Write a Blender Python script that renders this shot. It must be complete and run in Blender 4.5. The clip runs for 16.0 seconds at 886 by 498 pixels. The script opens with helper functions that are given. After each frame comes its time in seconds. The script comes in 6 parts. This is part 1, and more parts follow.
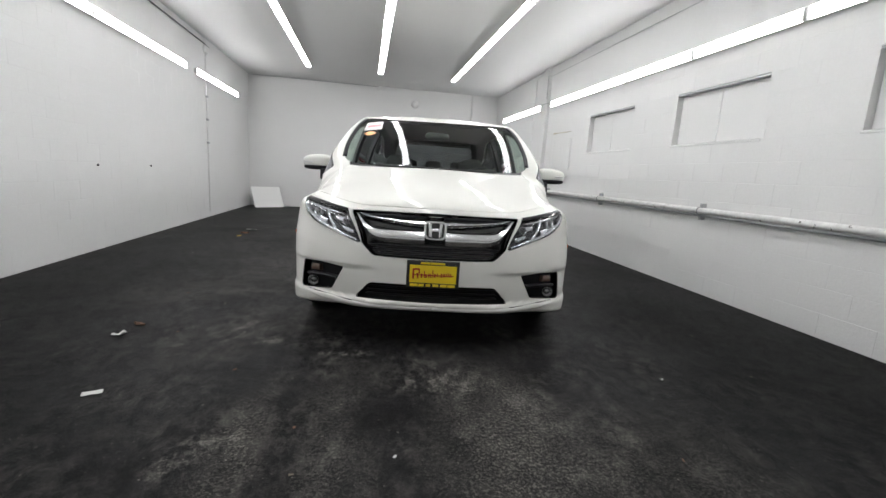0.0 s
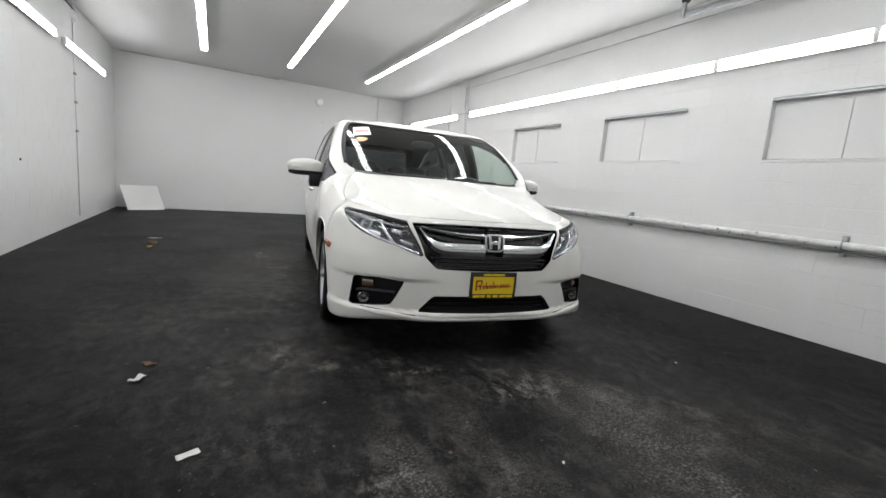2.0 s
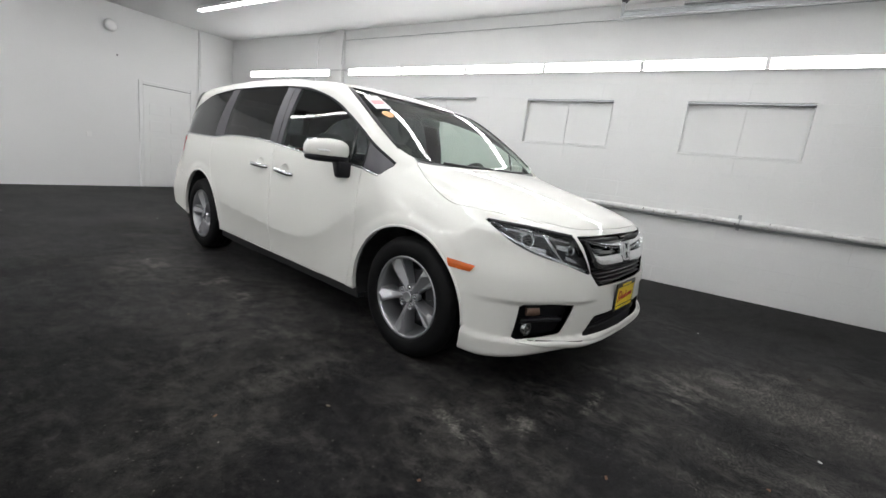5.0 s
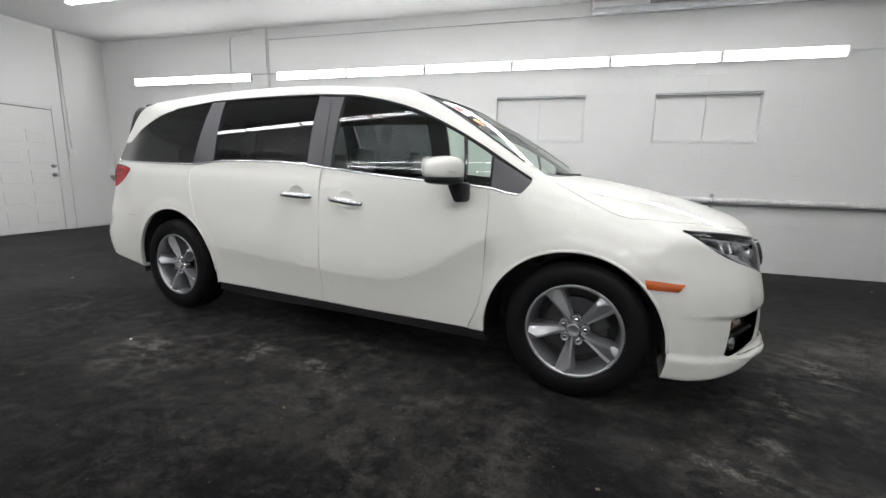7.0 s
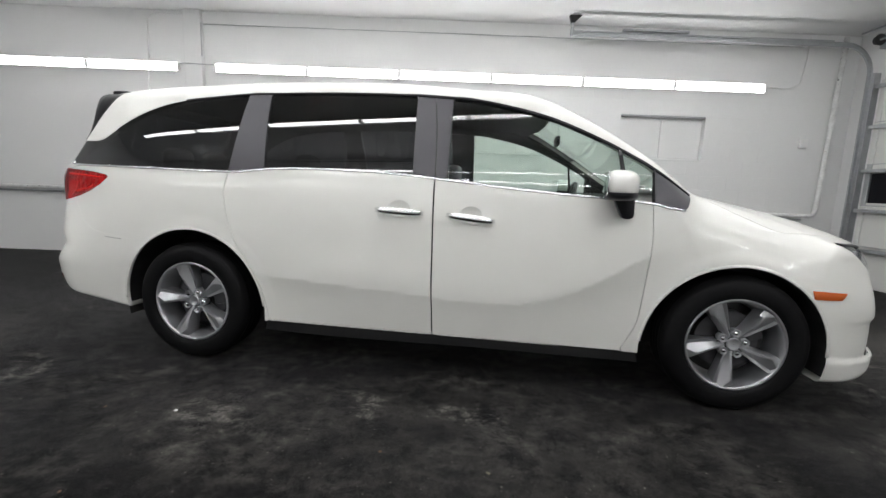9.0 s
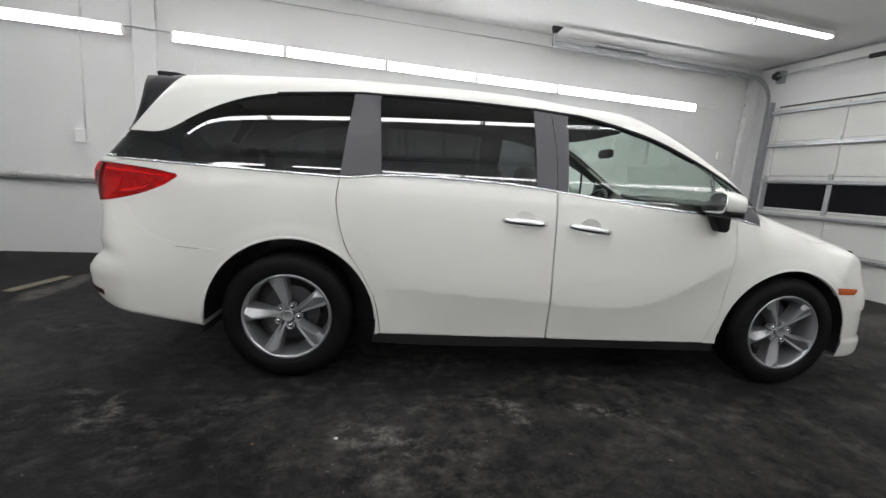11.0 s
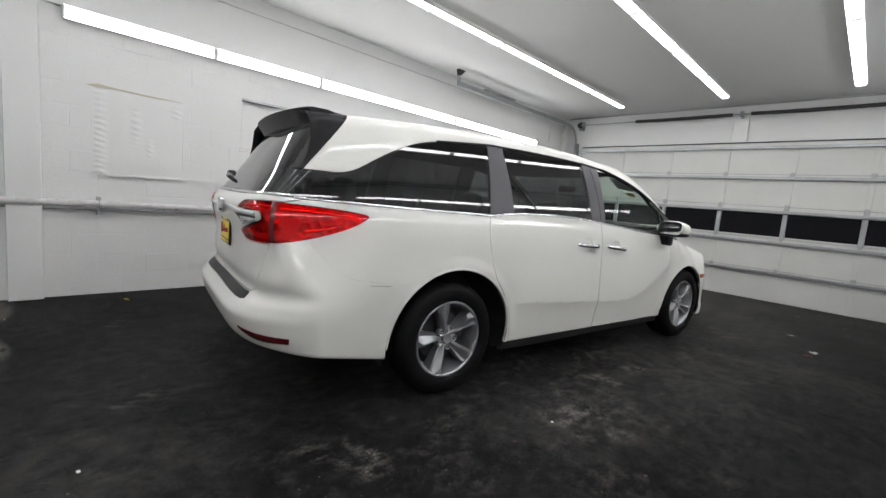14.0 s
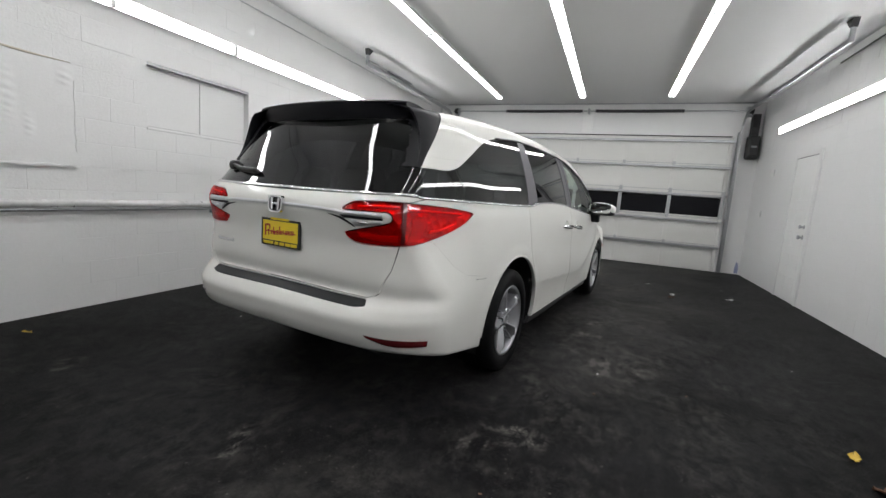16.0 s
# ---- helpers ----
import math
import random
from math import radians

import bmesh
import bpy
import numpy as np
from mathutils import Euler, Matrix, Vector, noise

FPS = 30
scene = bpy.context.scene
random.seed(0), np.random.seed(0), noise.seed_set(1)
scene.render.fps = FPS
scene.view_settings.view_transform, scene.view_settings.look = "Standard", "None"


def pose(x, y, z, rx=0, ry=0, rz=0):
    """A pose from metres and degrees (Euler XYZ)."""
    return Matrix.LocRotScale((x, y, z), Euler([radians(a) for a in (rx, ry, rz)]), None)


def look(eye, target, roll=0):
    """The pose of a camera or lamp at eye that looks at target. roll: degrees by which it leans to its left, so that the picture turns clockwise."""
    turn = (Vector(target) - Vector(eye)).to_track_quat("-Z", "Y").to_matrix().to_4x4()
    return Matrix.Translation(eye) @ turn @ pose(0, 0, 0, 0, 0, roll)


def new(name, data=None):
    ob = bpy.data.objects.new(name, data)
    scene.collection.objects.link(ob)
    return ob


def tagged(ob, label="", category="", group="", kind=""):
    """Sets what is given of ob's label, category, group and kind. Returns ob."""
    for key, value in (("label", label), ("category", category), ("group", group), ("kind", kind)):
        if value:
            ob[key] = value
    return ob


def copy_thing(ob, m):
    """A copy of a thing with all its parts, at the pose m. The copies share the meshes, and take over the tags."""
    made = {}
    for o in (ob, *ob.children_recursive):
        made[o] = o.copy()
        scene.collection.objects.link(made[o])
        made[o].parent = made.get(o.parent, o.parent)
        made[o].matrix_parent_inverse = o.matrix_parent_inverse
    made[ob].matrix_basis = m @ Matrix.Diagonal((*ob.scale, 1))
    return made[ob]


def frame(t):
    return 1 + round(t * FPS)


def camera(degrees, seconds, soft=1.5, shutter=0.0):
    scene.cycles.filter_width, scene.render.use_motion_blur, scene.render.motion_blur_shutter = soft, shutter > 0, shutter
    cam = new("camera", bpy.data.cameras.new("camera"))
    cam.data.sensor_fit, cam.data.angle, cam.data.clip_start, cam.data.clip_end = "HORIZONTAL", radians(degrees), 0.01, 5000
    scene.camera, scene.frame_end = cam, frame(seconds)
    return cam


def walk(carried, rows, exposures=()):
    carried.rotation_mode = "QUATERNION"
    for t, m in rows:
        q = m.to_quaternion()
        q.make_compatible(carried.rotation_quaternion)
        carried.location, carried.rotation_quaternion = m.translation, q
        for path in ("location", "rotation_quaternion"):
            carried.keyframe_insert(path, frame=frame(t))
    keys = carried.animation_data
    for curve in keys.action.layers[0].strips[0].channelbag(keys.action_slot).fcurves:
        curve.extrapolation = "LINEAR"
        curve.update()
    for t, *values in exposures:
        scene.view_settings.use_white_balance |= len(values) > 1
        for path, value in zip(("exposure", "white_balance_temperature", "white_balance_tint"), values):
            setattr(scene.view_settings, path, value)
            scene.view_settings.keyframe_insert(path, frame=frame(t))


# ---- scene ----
cam = camera(92.8, 16.0)
PATH = [
    (0, (-0.115, 0.249, 1.072), (0.252, 2.185, 0.726), 3.6),
    (0.5, (-0.359, 0.258, 1.049), (0.178, 2.151, 0.689), 4.1),
    (1, (-0.585, 0.369, 1.047), (0.042, 2.24, 0.723), 6.8),
    (1.5, (-0.874, 0.512, 1.054), (-0.101, 2.331, 0.752), 7.2),
    (2, (-1.228, 0.597, 1.065), (-0.272, 2.328, 0.768), 5.1),
    (2.5, (-1.507, 0.804, 1.072), (-0.4, 2.44, 0.763), 4.8),
    (3, (-1.82, 1.016, 1.081), (-0.529, 2.513, 0.773), 6.0),
    (3.2, (-1.943, 1.117, 1.084), (-0.6, 2.567, 0.776), 6.2),
    (5.3, (-2.439, 2.553, 1.113), (-0.711, 3.478, 0.715), 4.1),
    (5.5, (-2.491, 2.701, 1.102), (-0.727, 3.563, 0.721), 2.1),
    (6, (-2.551, 3.035, 1.098), (-0.751, 3.818, 0.711), 3.9),
    (6.5, (-2.556, 3.411, 1.104), (-0.711, 4.083, 0.729), 3.3),
    (7, (-2.598, 3.77, 1.103), (-0.706, 4.315, 0.751), 1.5),
    (7.5, (-2.562, 4.103, 1.098), (-0.623, 4.487, 0.791), 1.1),
    (8, (-2.562, 4.451, 1.089), (-0.594, 4.668, 0.801), 0.3),
    (8.5, (-2.554, 4.824, 1.084), (-0.578, 4.924, 0.791), 0.8),
    (9, (-2.531, 5.183, 1.082), (-0.552, 5.173, 0.791), 2.1),
    (9.5, (-2.559, 5.573, 1.1), (-0.581, 5.395, 0.863), 1.1),
    (9.7, (-2.554, 5.695, 1.097), (-0.583, 5.468, 0.848), 1.5),
    (11.8, (-2.345, 7.001, 1.173), (-0.521, 6.23, 0.893), 3.9),
    (12, (-2.342, 7.165, 1.169), (-0.549, 6.318, 0.912), 3.7),
    (12.5, (-2.284, 7.522, 1.167), (-0.539, 6.579, 0.909), 5.1),
    (13, (-2.131, 7.847, 1.176), (-0.472, 6.76, 0.923), 5.9),
    (13.5, (-2.02, 8.2, 1.188), (-0.508, 6.907, 0.982), 4.1),
    (14, (-1.807, 8.491, 1.191), (-0.395, 7.093, 0.964), 5.0),
    (14.5, (-1.545, 8.734, 1.19), (-0.266, 7.215, 0.95), 5.7),
    (15, (-1.289, 9.007, 1.187), (-0.193, 7.352, 0.942), 4.5),
    (15.5, (-0.96, 9.199, 1.188), (-0.016, 7.457, 0.914), 4.2),
    (16, (-0.649, 9.425, 1.18), (0.072, 7.579, 0.912), 4.2),
]
walk(cam, [(t, look(eye, target, roll)) for t, eye, target, roll in PATH],
     exposures=[(0, 0.0), (3, 0.0), (6, -0.02), (9.5, -0.06), (12, -0.22), (16, -0.24)])

# ---- light of the place: night outside, only the tubes inside ----
world = bpy.data.worlds.new("night")
world.use_nodes = True
world.node_tree.nodes["Background"].inputs[0].default_value = (0.010, 0.012, 0.016, 1)
world.node_tree.nodes["Background"].inputs[1].default_value = 0.3
scene.world = world
TUBE_POWER = 25.4
scene.view_settings.exposure = 0.0


# ---- materials ----
def node(nt, kind, **kw):
    n = nt.nodes.new(kind)
    for k, v in kw.items():
        if k in n.inputs:
            n.inputs[k].default_value = v
    return n


def material(name, colour, rough=0.5, metal=0.0, grain=None, vary=0.0, bump=0.0, coat=0.0, blotch=None, coords="Object", spec=0.5):
    """A Principled material; grain: scale of the fine noise, vary: how far it moves the colour, blotch: (scale, amount) of the large noise."""
    m = bpy.data.materials.new(name)
    m.use_nodes = True
    nt = m.node_tree
    b = nt.nodes["Principled BSDF"]
    b.inputs["Base Color"].default_value = (*colour, 1)
    b.inputs["Roughness"].default_value = rough
    b.inputs["Metallic"].default_value = metal
    b.inputs["Coat Weight"].default_value = coat
    b.inputs["Coat Roughness"].default_value = 0.05
    b.inputs["Specular IOR Level"].default_value = spec
    if grain:
        tc = nt.nodes.new("ShaderNodeNewGeometry" if coords == "Position" else "ShaderNodeTexCoord")
        n1 = node(nt, "ShaderNodeTexNoise", Scale=grain, Detail=6.0, Roughness=0.6)
        n2 = node(nt, "ShaderNodeTexNoise", Scale=(blotch or (1.3, 0))[0], Detail=4.0)
        nt.links.new(tc.outputs[coords], n1.inputs["Vector"])
        nt.links.new(tc.outputs[coords], n2.inputs["Vector"])
        add = nt.nodes.new("ShaderNodeMath")
        add.operation = "MULTIPLY_ADD"
        nt.links.new(n1.outputs["Fac"], add.inputs[0])
        add.inputs[1].default_value = vary * 2
        add.inputs[2].default_value = 1 - vary
        add2 = nt.nodes.new("ShaderNodeMath")
        add2.operation = "MULTIPLY_ADD"
        amount = (blotch or (1, 0))[1]
        nt.links.new(n2.outputs["Fac"], add2.inputs[0])
        add2.inputs[1].default_value = amount * 2
        add2.inputs[2].default_value = 1 - amount
        mul = nt.nodes.new("ShaderNodeMath")
        mul.operation = "MULTIPLY"
        nt.links.new(add.outputs[0], mul.inputs[0])
        nt.links.new(add2.outputs[0], mul.inputs[1])
        mix = nt.nodes.new("ShaderNodeVectorMath")
        mix.operation = "SCALE"
        mix.inputs[0].default_value = colour
        nt.links.new(mul.outputs[0], mix.inputs["Scale"])
        nt.links.new(mix.outputs[0], b.inputs["Base Color"])
        if bump:
            bn = node(nt, "ShaderNodeBump", Strength=1.0, Distance=bump)
            nt.links.new(n1.outputs["Fac"], bn.inputs["Height"])
            nt.links.new(bn.outputs["Normal"], b.inputs["Normal"])
    return m


def emitter(name, colour, strength):
    m = bpy.data.materials.new(name)
    m.use_nodes = True
    nt = m.node_tree
    nt.nodes.clear()
    e = node(nt, "ShaderNodeEmission", Strength=strength)
    e.inputs[0].default_value = (*colour, 1)
    out = nt.nodes.new("ShaderNodeOutputMaterial")
    nt.links.new(e.outputs[0], out.inputs[0])
    return m


def thin_glass(name, tint, gloss=1.0):
    """A pane seen through: a tinted sheet with the gloss of glass."""
    m = bpy.data.materials.new(name)
    m.use_nodes = True
    nt = m.node_tree
    nt.nodes.clear()
    tr = nt.nodes.new("ShaderNodeBsdfTransparent")
    tr.inputs[0].default_value = (*tint, 1)
    gl = node(nt, "ShaderNodeBsdfGlossy", Roughness=0.01)
    gl.inputs[0].default_value = (1, 1, 1, 1)
    fr = node(nt, "ShaderNodeLayerWeight", Blend=0.5)
    pw = nt.nodes.new("ShaderNodeMath")
    pw.operation = "POWER"
    pw.inputs[1].default_value = 5.0
    nt.links.new(fr.outputs["Facing"], pw.inputs[0])
    sc = nt.nodes.new("ShaderNodeMath")
    sc.operation = "MULTIPLY_ADD"
    sc.use_clamp = True
    sc.inputs[1].default_value = 0.94 * gloss
    sc.inputs[2].default_value = 0.055 * gloss
    nt.links.new(pw.outputs[0], sc.inputs[0])
    mx = nt.nodes.new("ShaderNodeMixShader")
    nt.links.new(sc.outputs[0], mx.inputs[0])
    nt.links.new(tr.outputs[0], mx.inputs[1])
    nt.links.new(gl.outputs[0], mx.inputs[2])
    out = nt.nodes.new("ShaderNodeOutputMaterial")
    nt.links.new(mx.outputs[0], out.inputs[0])
    return m


PAINT_WALL = material("white_wall_paint", (0.74, 0.74, 0.735), 0.42, grain=55, vary=0.03, bump=0.0012, blotch=(0.9, 0.05), coords="Position")
PAINT_BLOCK = material("white_block_paint", (0.74, 0.74, 0.735), 0.40, grain=48, vary=0.04, bump=0.0022, blotch=(1.1, 0.05), coords="Position")
MORTAR = material("painted_mortar", (0.735, 0.735, 0.73), 0.5, grain=40, vary=0.05, bump=0.002, coords="Position")
CEILING_PAINT = material("ceiling_paint", (0.66, 0.66, 0.655), 0.6, grain=30, vary=0.02, bump=0.0005, blotch=(0.6, 0.04))
METAL_WHITE = material("white_enamel", (0.78, 0.78, 0.77), 0.3, grain=20, vary=0.02, blotch=(3, 0.03))
DOOR_PAINT = material("garage_door_paint", (0.60, 0.60, 0.575), 0.4, grain=25, vary=0.02, bump=0.0004, blotch=(2, 0.05))
GALV = material("galvanised_steel", (0.42, 0.43, 0.44), 0.38, 0.85, grain=35, vary=0.15, blotch=(6, 0.2))
DARK_STEEL = material("dark_oiled_steel", (0.045, 0.045, 0.047), 0.45, 0.6, grain=60, vary=0.2)
BLACK_GLASS = material("night_window", (0.006, 0.006, 0.008), 0.35, spec=0.12)
BLACK_PLASTIC = material("black_plastic", (0.02, 0.02, 0.021), 0.42, grain=180, vary=0.12, bump=0.0002)
TUBE = emitter("lit_tube", (0.985, 0.99, 1.0), TUBE_POWER)


# ---- mesh helpers ----
def mesh_of(name, bm, mat, smooth=False):
    me = bpy.data.meshes.new(name)
    bm.normal_update()
    bm.to_mesh(me)
    bm.free()
    me.materials.append(mat)
    if smooth:
        me.shade_smooth()
    return me


def part(name, bm, mat, parent, label="", smooth=False, m=None):
    ob = new(name, mesh_of(name, bm, mat, smooth))
    ob.parent = parent
    if m is not None:
        ob.matrix_local = m
    if label:
        ob["label"] = label
    return ob


def structure(name, bm, mat, label, category="", smooth=False):
    return tagged(new(name, mesh_of(name, bm, mat, smooth)), label, category, kind="structure")


def thing(name, m, label, category, group=""):
    ob = new(name)
    ob.empty_display_size = 0.1
    ob.matrix_world = m
    return tagged(ob, label, category, group)


def add_box(bm, lo, hi, bevel=0.0, segments=1, m=None):
    """An upright box from corner lo to corner hi, its edges rounded by bevel."""
    b2 = bmesh.new()
    bmesh.ops.create_cube(b2, size=1.0)
    for v in b2.verts:
        v.co = Vector([(lo[i] + hi[i]) / 2 + v.co[i] * (hi[i] - lo[i]) for i in range(3)])
    if bevel:
        bmesh.ops.bevel(b2, geom=b2.edges[:], offset=bevel, segments=segments, affect="EDGES", profile=0.5)
    merge(bm, b2, m)
    return bm


def merge(bm, b2, m=None):
    if m is not None:
        bmesh.ops.transform(b2, matrix=m, verts=b2.verts[:])
    me = bpy.data.meshes.new("tmp")
    b2.to_mesh(me)
    b2.free()
    bm.from_mesh(me)
    bpy.data.meshes.remove(me)


def box(lo, hi, bevel=0.0, segments=1, m=None):
    return add_box(bmesh.new(), lo, hi, bevel, segments, m)


def add_tube(bm, pts, r, sides=10, closed=False, caps=True):
    """A round bar along points."""
    pts = [Vector(p) for p in pts]
    rings = []
    n = len(pts)
    up = Vector((0, 0, 1))
    last = None
    for i, p in enumerate(pts):
        a = pts[(i - 1) % n] if (closed or i) else p
        b = pts[(i + 1) % n] if (closed or i < n - 1) else p
        d = (b - a).normalized()
        if last is None:
            u = d.cross(up if abs(d.z) < 0.95 else Vector((1, 0, 0))).normalized()
        else:
            u = (last - d * last.dot(d)).normalized()
        last = u
        w = d.cross(u)
        rr = r[i] if isinstance(r, (list, tuple)) else r
        rings.append([bm.verts.new(p + (u * math.cos(k * math.tau / sides) + w * math.sin(k * math.tau / sides)) * rr) for k in range(sides)])
    for i in range(n if closed else n - 1):
        A, B = rings[i], rings[(i + 1) % n]
        for k in range(sides):
            bm.faces.new((A[k], A[(k + 1) % sides], B[(k + 1) % sides], B[k]))
    if caps and not closed:
        bm.faces.new(rings[0][::-1])
        bm.faces.new(rings[-1])
    return bm


def tube(pts, r, sides=10, closed=False):
    return add_tube(bmesh.new(), pts, r, sides, closed)


def add_lathe(bm, profile, steps=48, axis="Y"):
    """Spin (radius, along) pairs about an axis."""
    rings = []
    for r, h in profile:
        ring = []
        for k in range(steps):
            a = k * math.tau / steps
            c, s = r * math.cos(a), r * math.sin(a)
            ring.append(bm.verts.new({"Y": (c, h, s), "Z": (c, s, h), "X": (h, c, s)}[axis]))
        rings.append(ring)
    for A, B in zip(rings, rings[1:]):
        for k in range(steps):
            bm.faces.new((A[k], A[(k + 1) % steps], B[(k + 1) % steps], B[k]))
    return bm


def lathe(profile, steps=48, axis="Y"):
    return add_lathe(bmesh.new(), profile, steps, axis)


def add_prism(bm, outline, lo, hi, axis="Y", bevel=0.0):
    """A plate with the given outline, from lo to hi along an axis."""
    b2 = bmesh.new()
    def at(p, h):
        return {"Y": (p[0], h, p[1]), "Z": (p[0], p[1], h), "X": (h, p[0], p[1])}[axis]
    A = [b2.verts.new(at(p, lo)) for p in outline]
    B = [b2.verts.new(at(p, hi)) for p in outline]
    n = len(outline)
    b2.faces.new(A)
    b2.faces.new(B[::-1])
    for k in range(n):
        b2.faces.new((A[k], B[k], B[(k + 1) % n], A[(k + 1) % n]))
    bmesh.ops.recalc_face_normals(b2, faces=b2.faces[:])
    if bevel:
        bmesh.ops.bevel(b2, geom=b2.edges[:], offset=bevel, segments=2, affect="EDGES", profile=0.5)
    merge(bm, b2)
    return bm


def prism(outline, lo, hi, axis="Y", bevel=0.0):
    return add_prism(bmesh.new(), outline, lo, hi, axis, bevel)


# ---- the room ----
XL, XR, YB, YF, ZC = -3.07, 3.38, 11.95, -0.28, 3.24
COURSE, BLOCK = 0.195, 0.386
WINDOWS = [(1.66, 2.81), (3.63, 4.78), (5.60, 6.75)]
WZ0, WZ1 = 1.565, 2.15


def floor_material():
    """Dark sealed asphalt: fine grit, grey scuffs, two worn wheel tracks running in from the door."""
    m = bpy.data.materials.new("dark_sealed_asphalt")
    m.use_nodes = True
    nt = m.node_tree
    b = nt.nodes["Principled BSDF"]
    L = nt.links.new
    tc = nt.nodes.new("ShaderNodeTexCoord")

    def noise_at(scale, detail=5.0, rough=0.6, stretch=(1, 1, 1), shift=(0, 0, 0)):
        mp = nt.nodes.new("ShaderNodeMapping")
        mp.inputs["Scale"].default_value = stretch
        mp.inputs["Location"].default_value = shift
        L(tc.outputs["Object"], mp.inputs[0])
        n = node(nt, "ShaderNodeTexNoise", Scale=scale, Detail=detail, Roughness=rough)
        L(mp.outputs[0], n.inputs["Vector"])
        return n.outputs["Fac"]

    def ramp(v, a, c):
        r = node(nt, "ShaderNodeMapRange")
        r.inputs["From Min"].default_value, r.inputs["From Max"].default_value = a, c
        r.clamp = True
        L(v, r.inputs["Value"])
        return r.outputs[0]

    def calc(op, x, y):
        n = nt.nodes.new("ShaderNodeMath")
        n.operation = op
        for k, v in ((0, x), (1, y)):
            if isinstance(v, (int, float)):
                n.inputs[k].default_value = v
            else:
                L(v, n.inputs[k])
        return n.outputs[0]

    grit = noise_at(230, 3, 0.75)
    fine = noise_at(60, 6, 0.75)
    mid = noise_at(13, 6, 0.7)
    patch = noise_at(1.1, 5, 0.6)
    scuff = noise_at(2.2, 8, 0.72, (1.5, 0.8, 1), (3, 1, 0))
    swirl = noise_at(2.6, 8, 0.78, (1, 1, 1), (7, 2, 0))
    sep = nt.nodes.new("ShaderNodeSeparateXYZ")
    L(tc.outputs["Object"], sep.inputs[0])
    wob = calc("MULTIPLY", calc("SUBTRACT", noise_at(0.9, 4), 0.5), 0.8)

    def track(x0, half, y0, y1):
        dx = calc("ABSOLUTE", calc("SUBTRACT", calc("ADD", sep.outputs[0], wob), x0), 0.0)
        across = ramp(dx, half, half * 0.2)
        along = calc("MULTIPLY", ramp(sep.outputs[1], y0 - 0.7, y0), ramp(sep.outputs[1], y1 + 0.6, y1))
        return calc("MULTIPLY", across, along)

    def smear(x0, y0, length, width, angle):
        """A scraped patch: 1 in its middle, fading to its rim."""
        c, sn = math.cos(radians(angle)), math.sin(radians(angle))
        dx, dy = calc("SUBTRACT", sep.outputs[0], x0), calc("SUBTRACT", sep.outputs[1], y0)
        u = calc("ADD", calc("MULTIPLY", dx, c / length), calc("MULTIPLY", dy, sn / length))
        v = calc("ADD", calc("MULTIPLY", dx, -sn / width), calc("MULTIPLY", dy, c / width))
        r = calc("ADD", calc("MULTIPLY", u, u), calc("MULTIPLY", v, v))
        return ramp(calc("ADD", r, calc("MULTIPLY", calc("SUBTRACT", mid, 0.5), 1.6)), 1.0, 0.3)

    worn = calc("ADD", track(0.50, 0.36, 0.3, 2.2), calc("MULTIPLY", track(-0.18, 0.24, 0.6, 2.2), 0.45))
    worn = calc("ADD", worn, calc("MULTIPLY", track(-0.62, 0.16, 0.6, 1.9), 0.7))
    worn = calc("ADD", worn, calc("MULTIPLY", track(1.05, 0.5, 0.2, 1.6), 0.4))
    worn = calc("MULTIPLY", worn, ramp(scuff, 0.30, 0.62))
    streak = noise_at(10, 7, 0.74, (1.3, 0.9, 1), (1, 4, 0))
    grains = ramp(noise_at(72, 6, 0.85), 0.50, 0.57)
    bits = None
    for spot in ((0.80, 8.10, 0.16, 0.06, -72), (2.27, 8.00, 0.16, 0.07, -60), (2.43, 7.26, 0.15, 0.05, -75), (-0.25, 7.49, 0.24, 0.09, 50), (-0.74, 6.18, 0.30, 0.14, 70), (-0.64, 5.03, 0.22, 0.10, 70), (-0.55, 5.55, 0.22, 0.12, 20),
                 (-0.65, 2.87, 0.14, 0.08, 10), (-0.88, 3.04, 0.22, 0.07, 70), (0.30, 2.26, 0.30, 0.20, 0), (-0.17, 2.65, 0.22, 0.05, 0), (-0.35, 7.43, 0.2, 0.1, 0), (-0.72, 1.80, 0.2, 0.1, 60)):
        m1 = smear(*spot)
        bits = m1 if bits is None else calc("ADD", bits, m1)
    bits = calc("MULTIPLY", calc("MINIMUM", bits, 1.0), calc("MULTIPLY", ramp(streak, 0.48, 0.60), calc("ADD", 0.25, calc("MULTIPLY", grains, 0.75))))
    # broad pale clouds where the sealer has worn thin, and strips of bare ground near the end of the bay
    cloud = None
    for spot in ((-0.75, 4.95, 1.25, 0.65, 85), (-0.75, 6.25, 0.75, 0.45, 60), (-1.05, 5.0, 0.7, 0.3, 80), (-0.80, 3.1, 0.8, 0.45, 60), (-1.4, 4.0, 0.8, 0.4, 30), (0.2, 8.3, 0.8, 0.4, 20)):
        m1 = smear(*spot)
        cloud = m1 if cloud is None else calc("ADD", cloud, m1)
    wisp = noise_at(5.5, 9, 0.74, (1, 1, 1), (2, 5, 0))
    cloud = calc("MULTIPLY", calc("MINIMUM", cloud, 1.0), calc("MULTIPLY", ramp(wisp, 0.42, 0.66), calc("ADD", 0.35, calc("MULTIPLY", ramp(fine, 0.35, 0.65), 0.65))))
    bare = None
    for spot in ((2.98, 8.66, 0.42, 0.07, 0), (2.02, 8.68, 0.30, 0.09, 10), (1.62, 8.74, 0.26, 0.12, 0)):
        m1 = smear(*spot)
        bare = m1 if bare is None else calc("ADD", bare, m1)
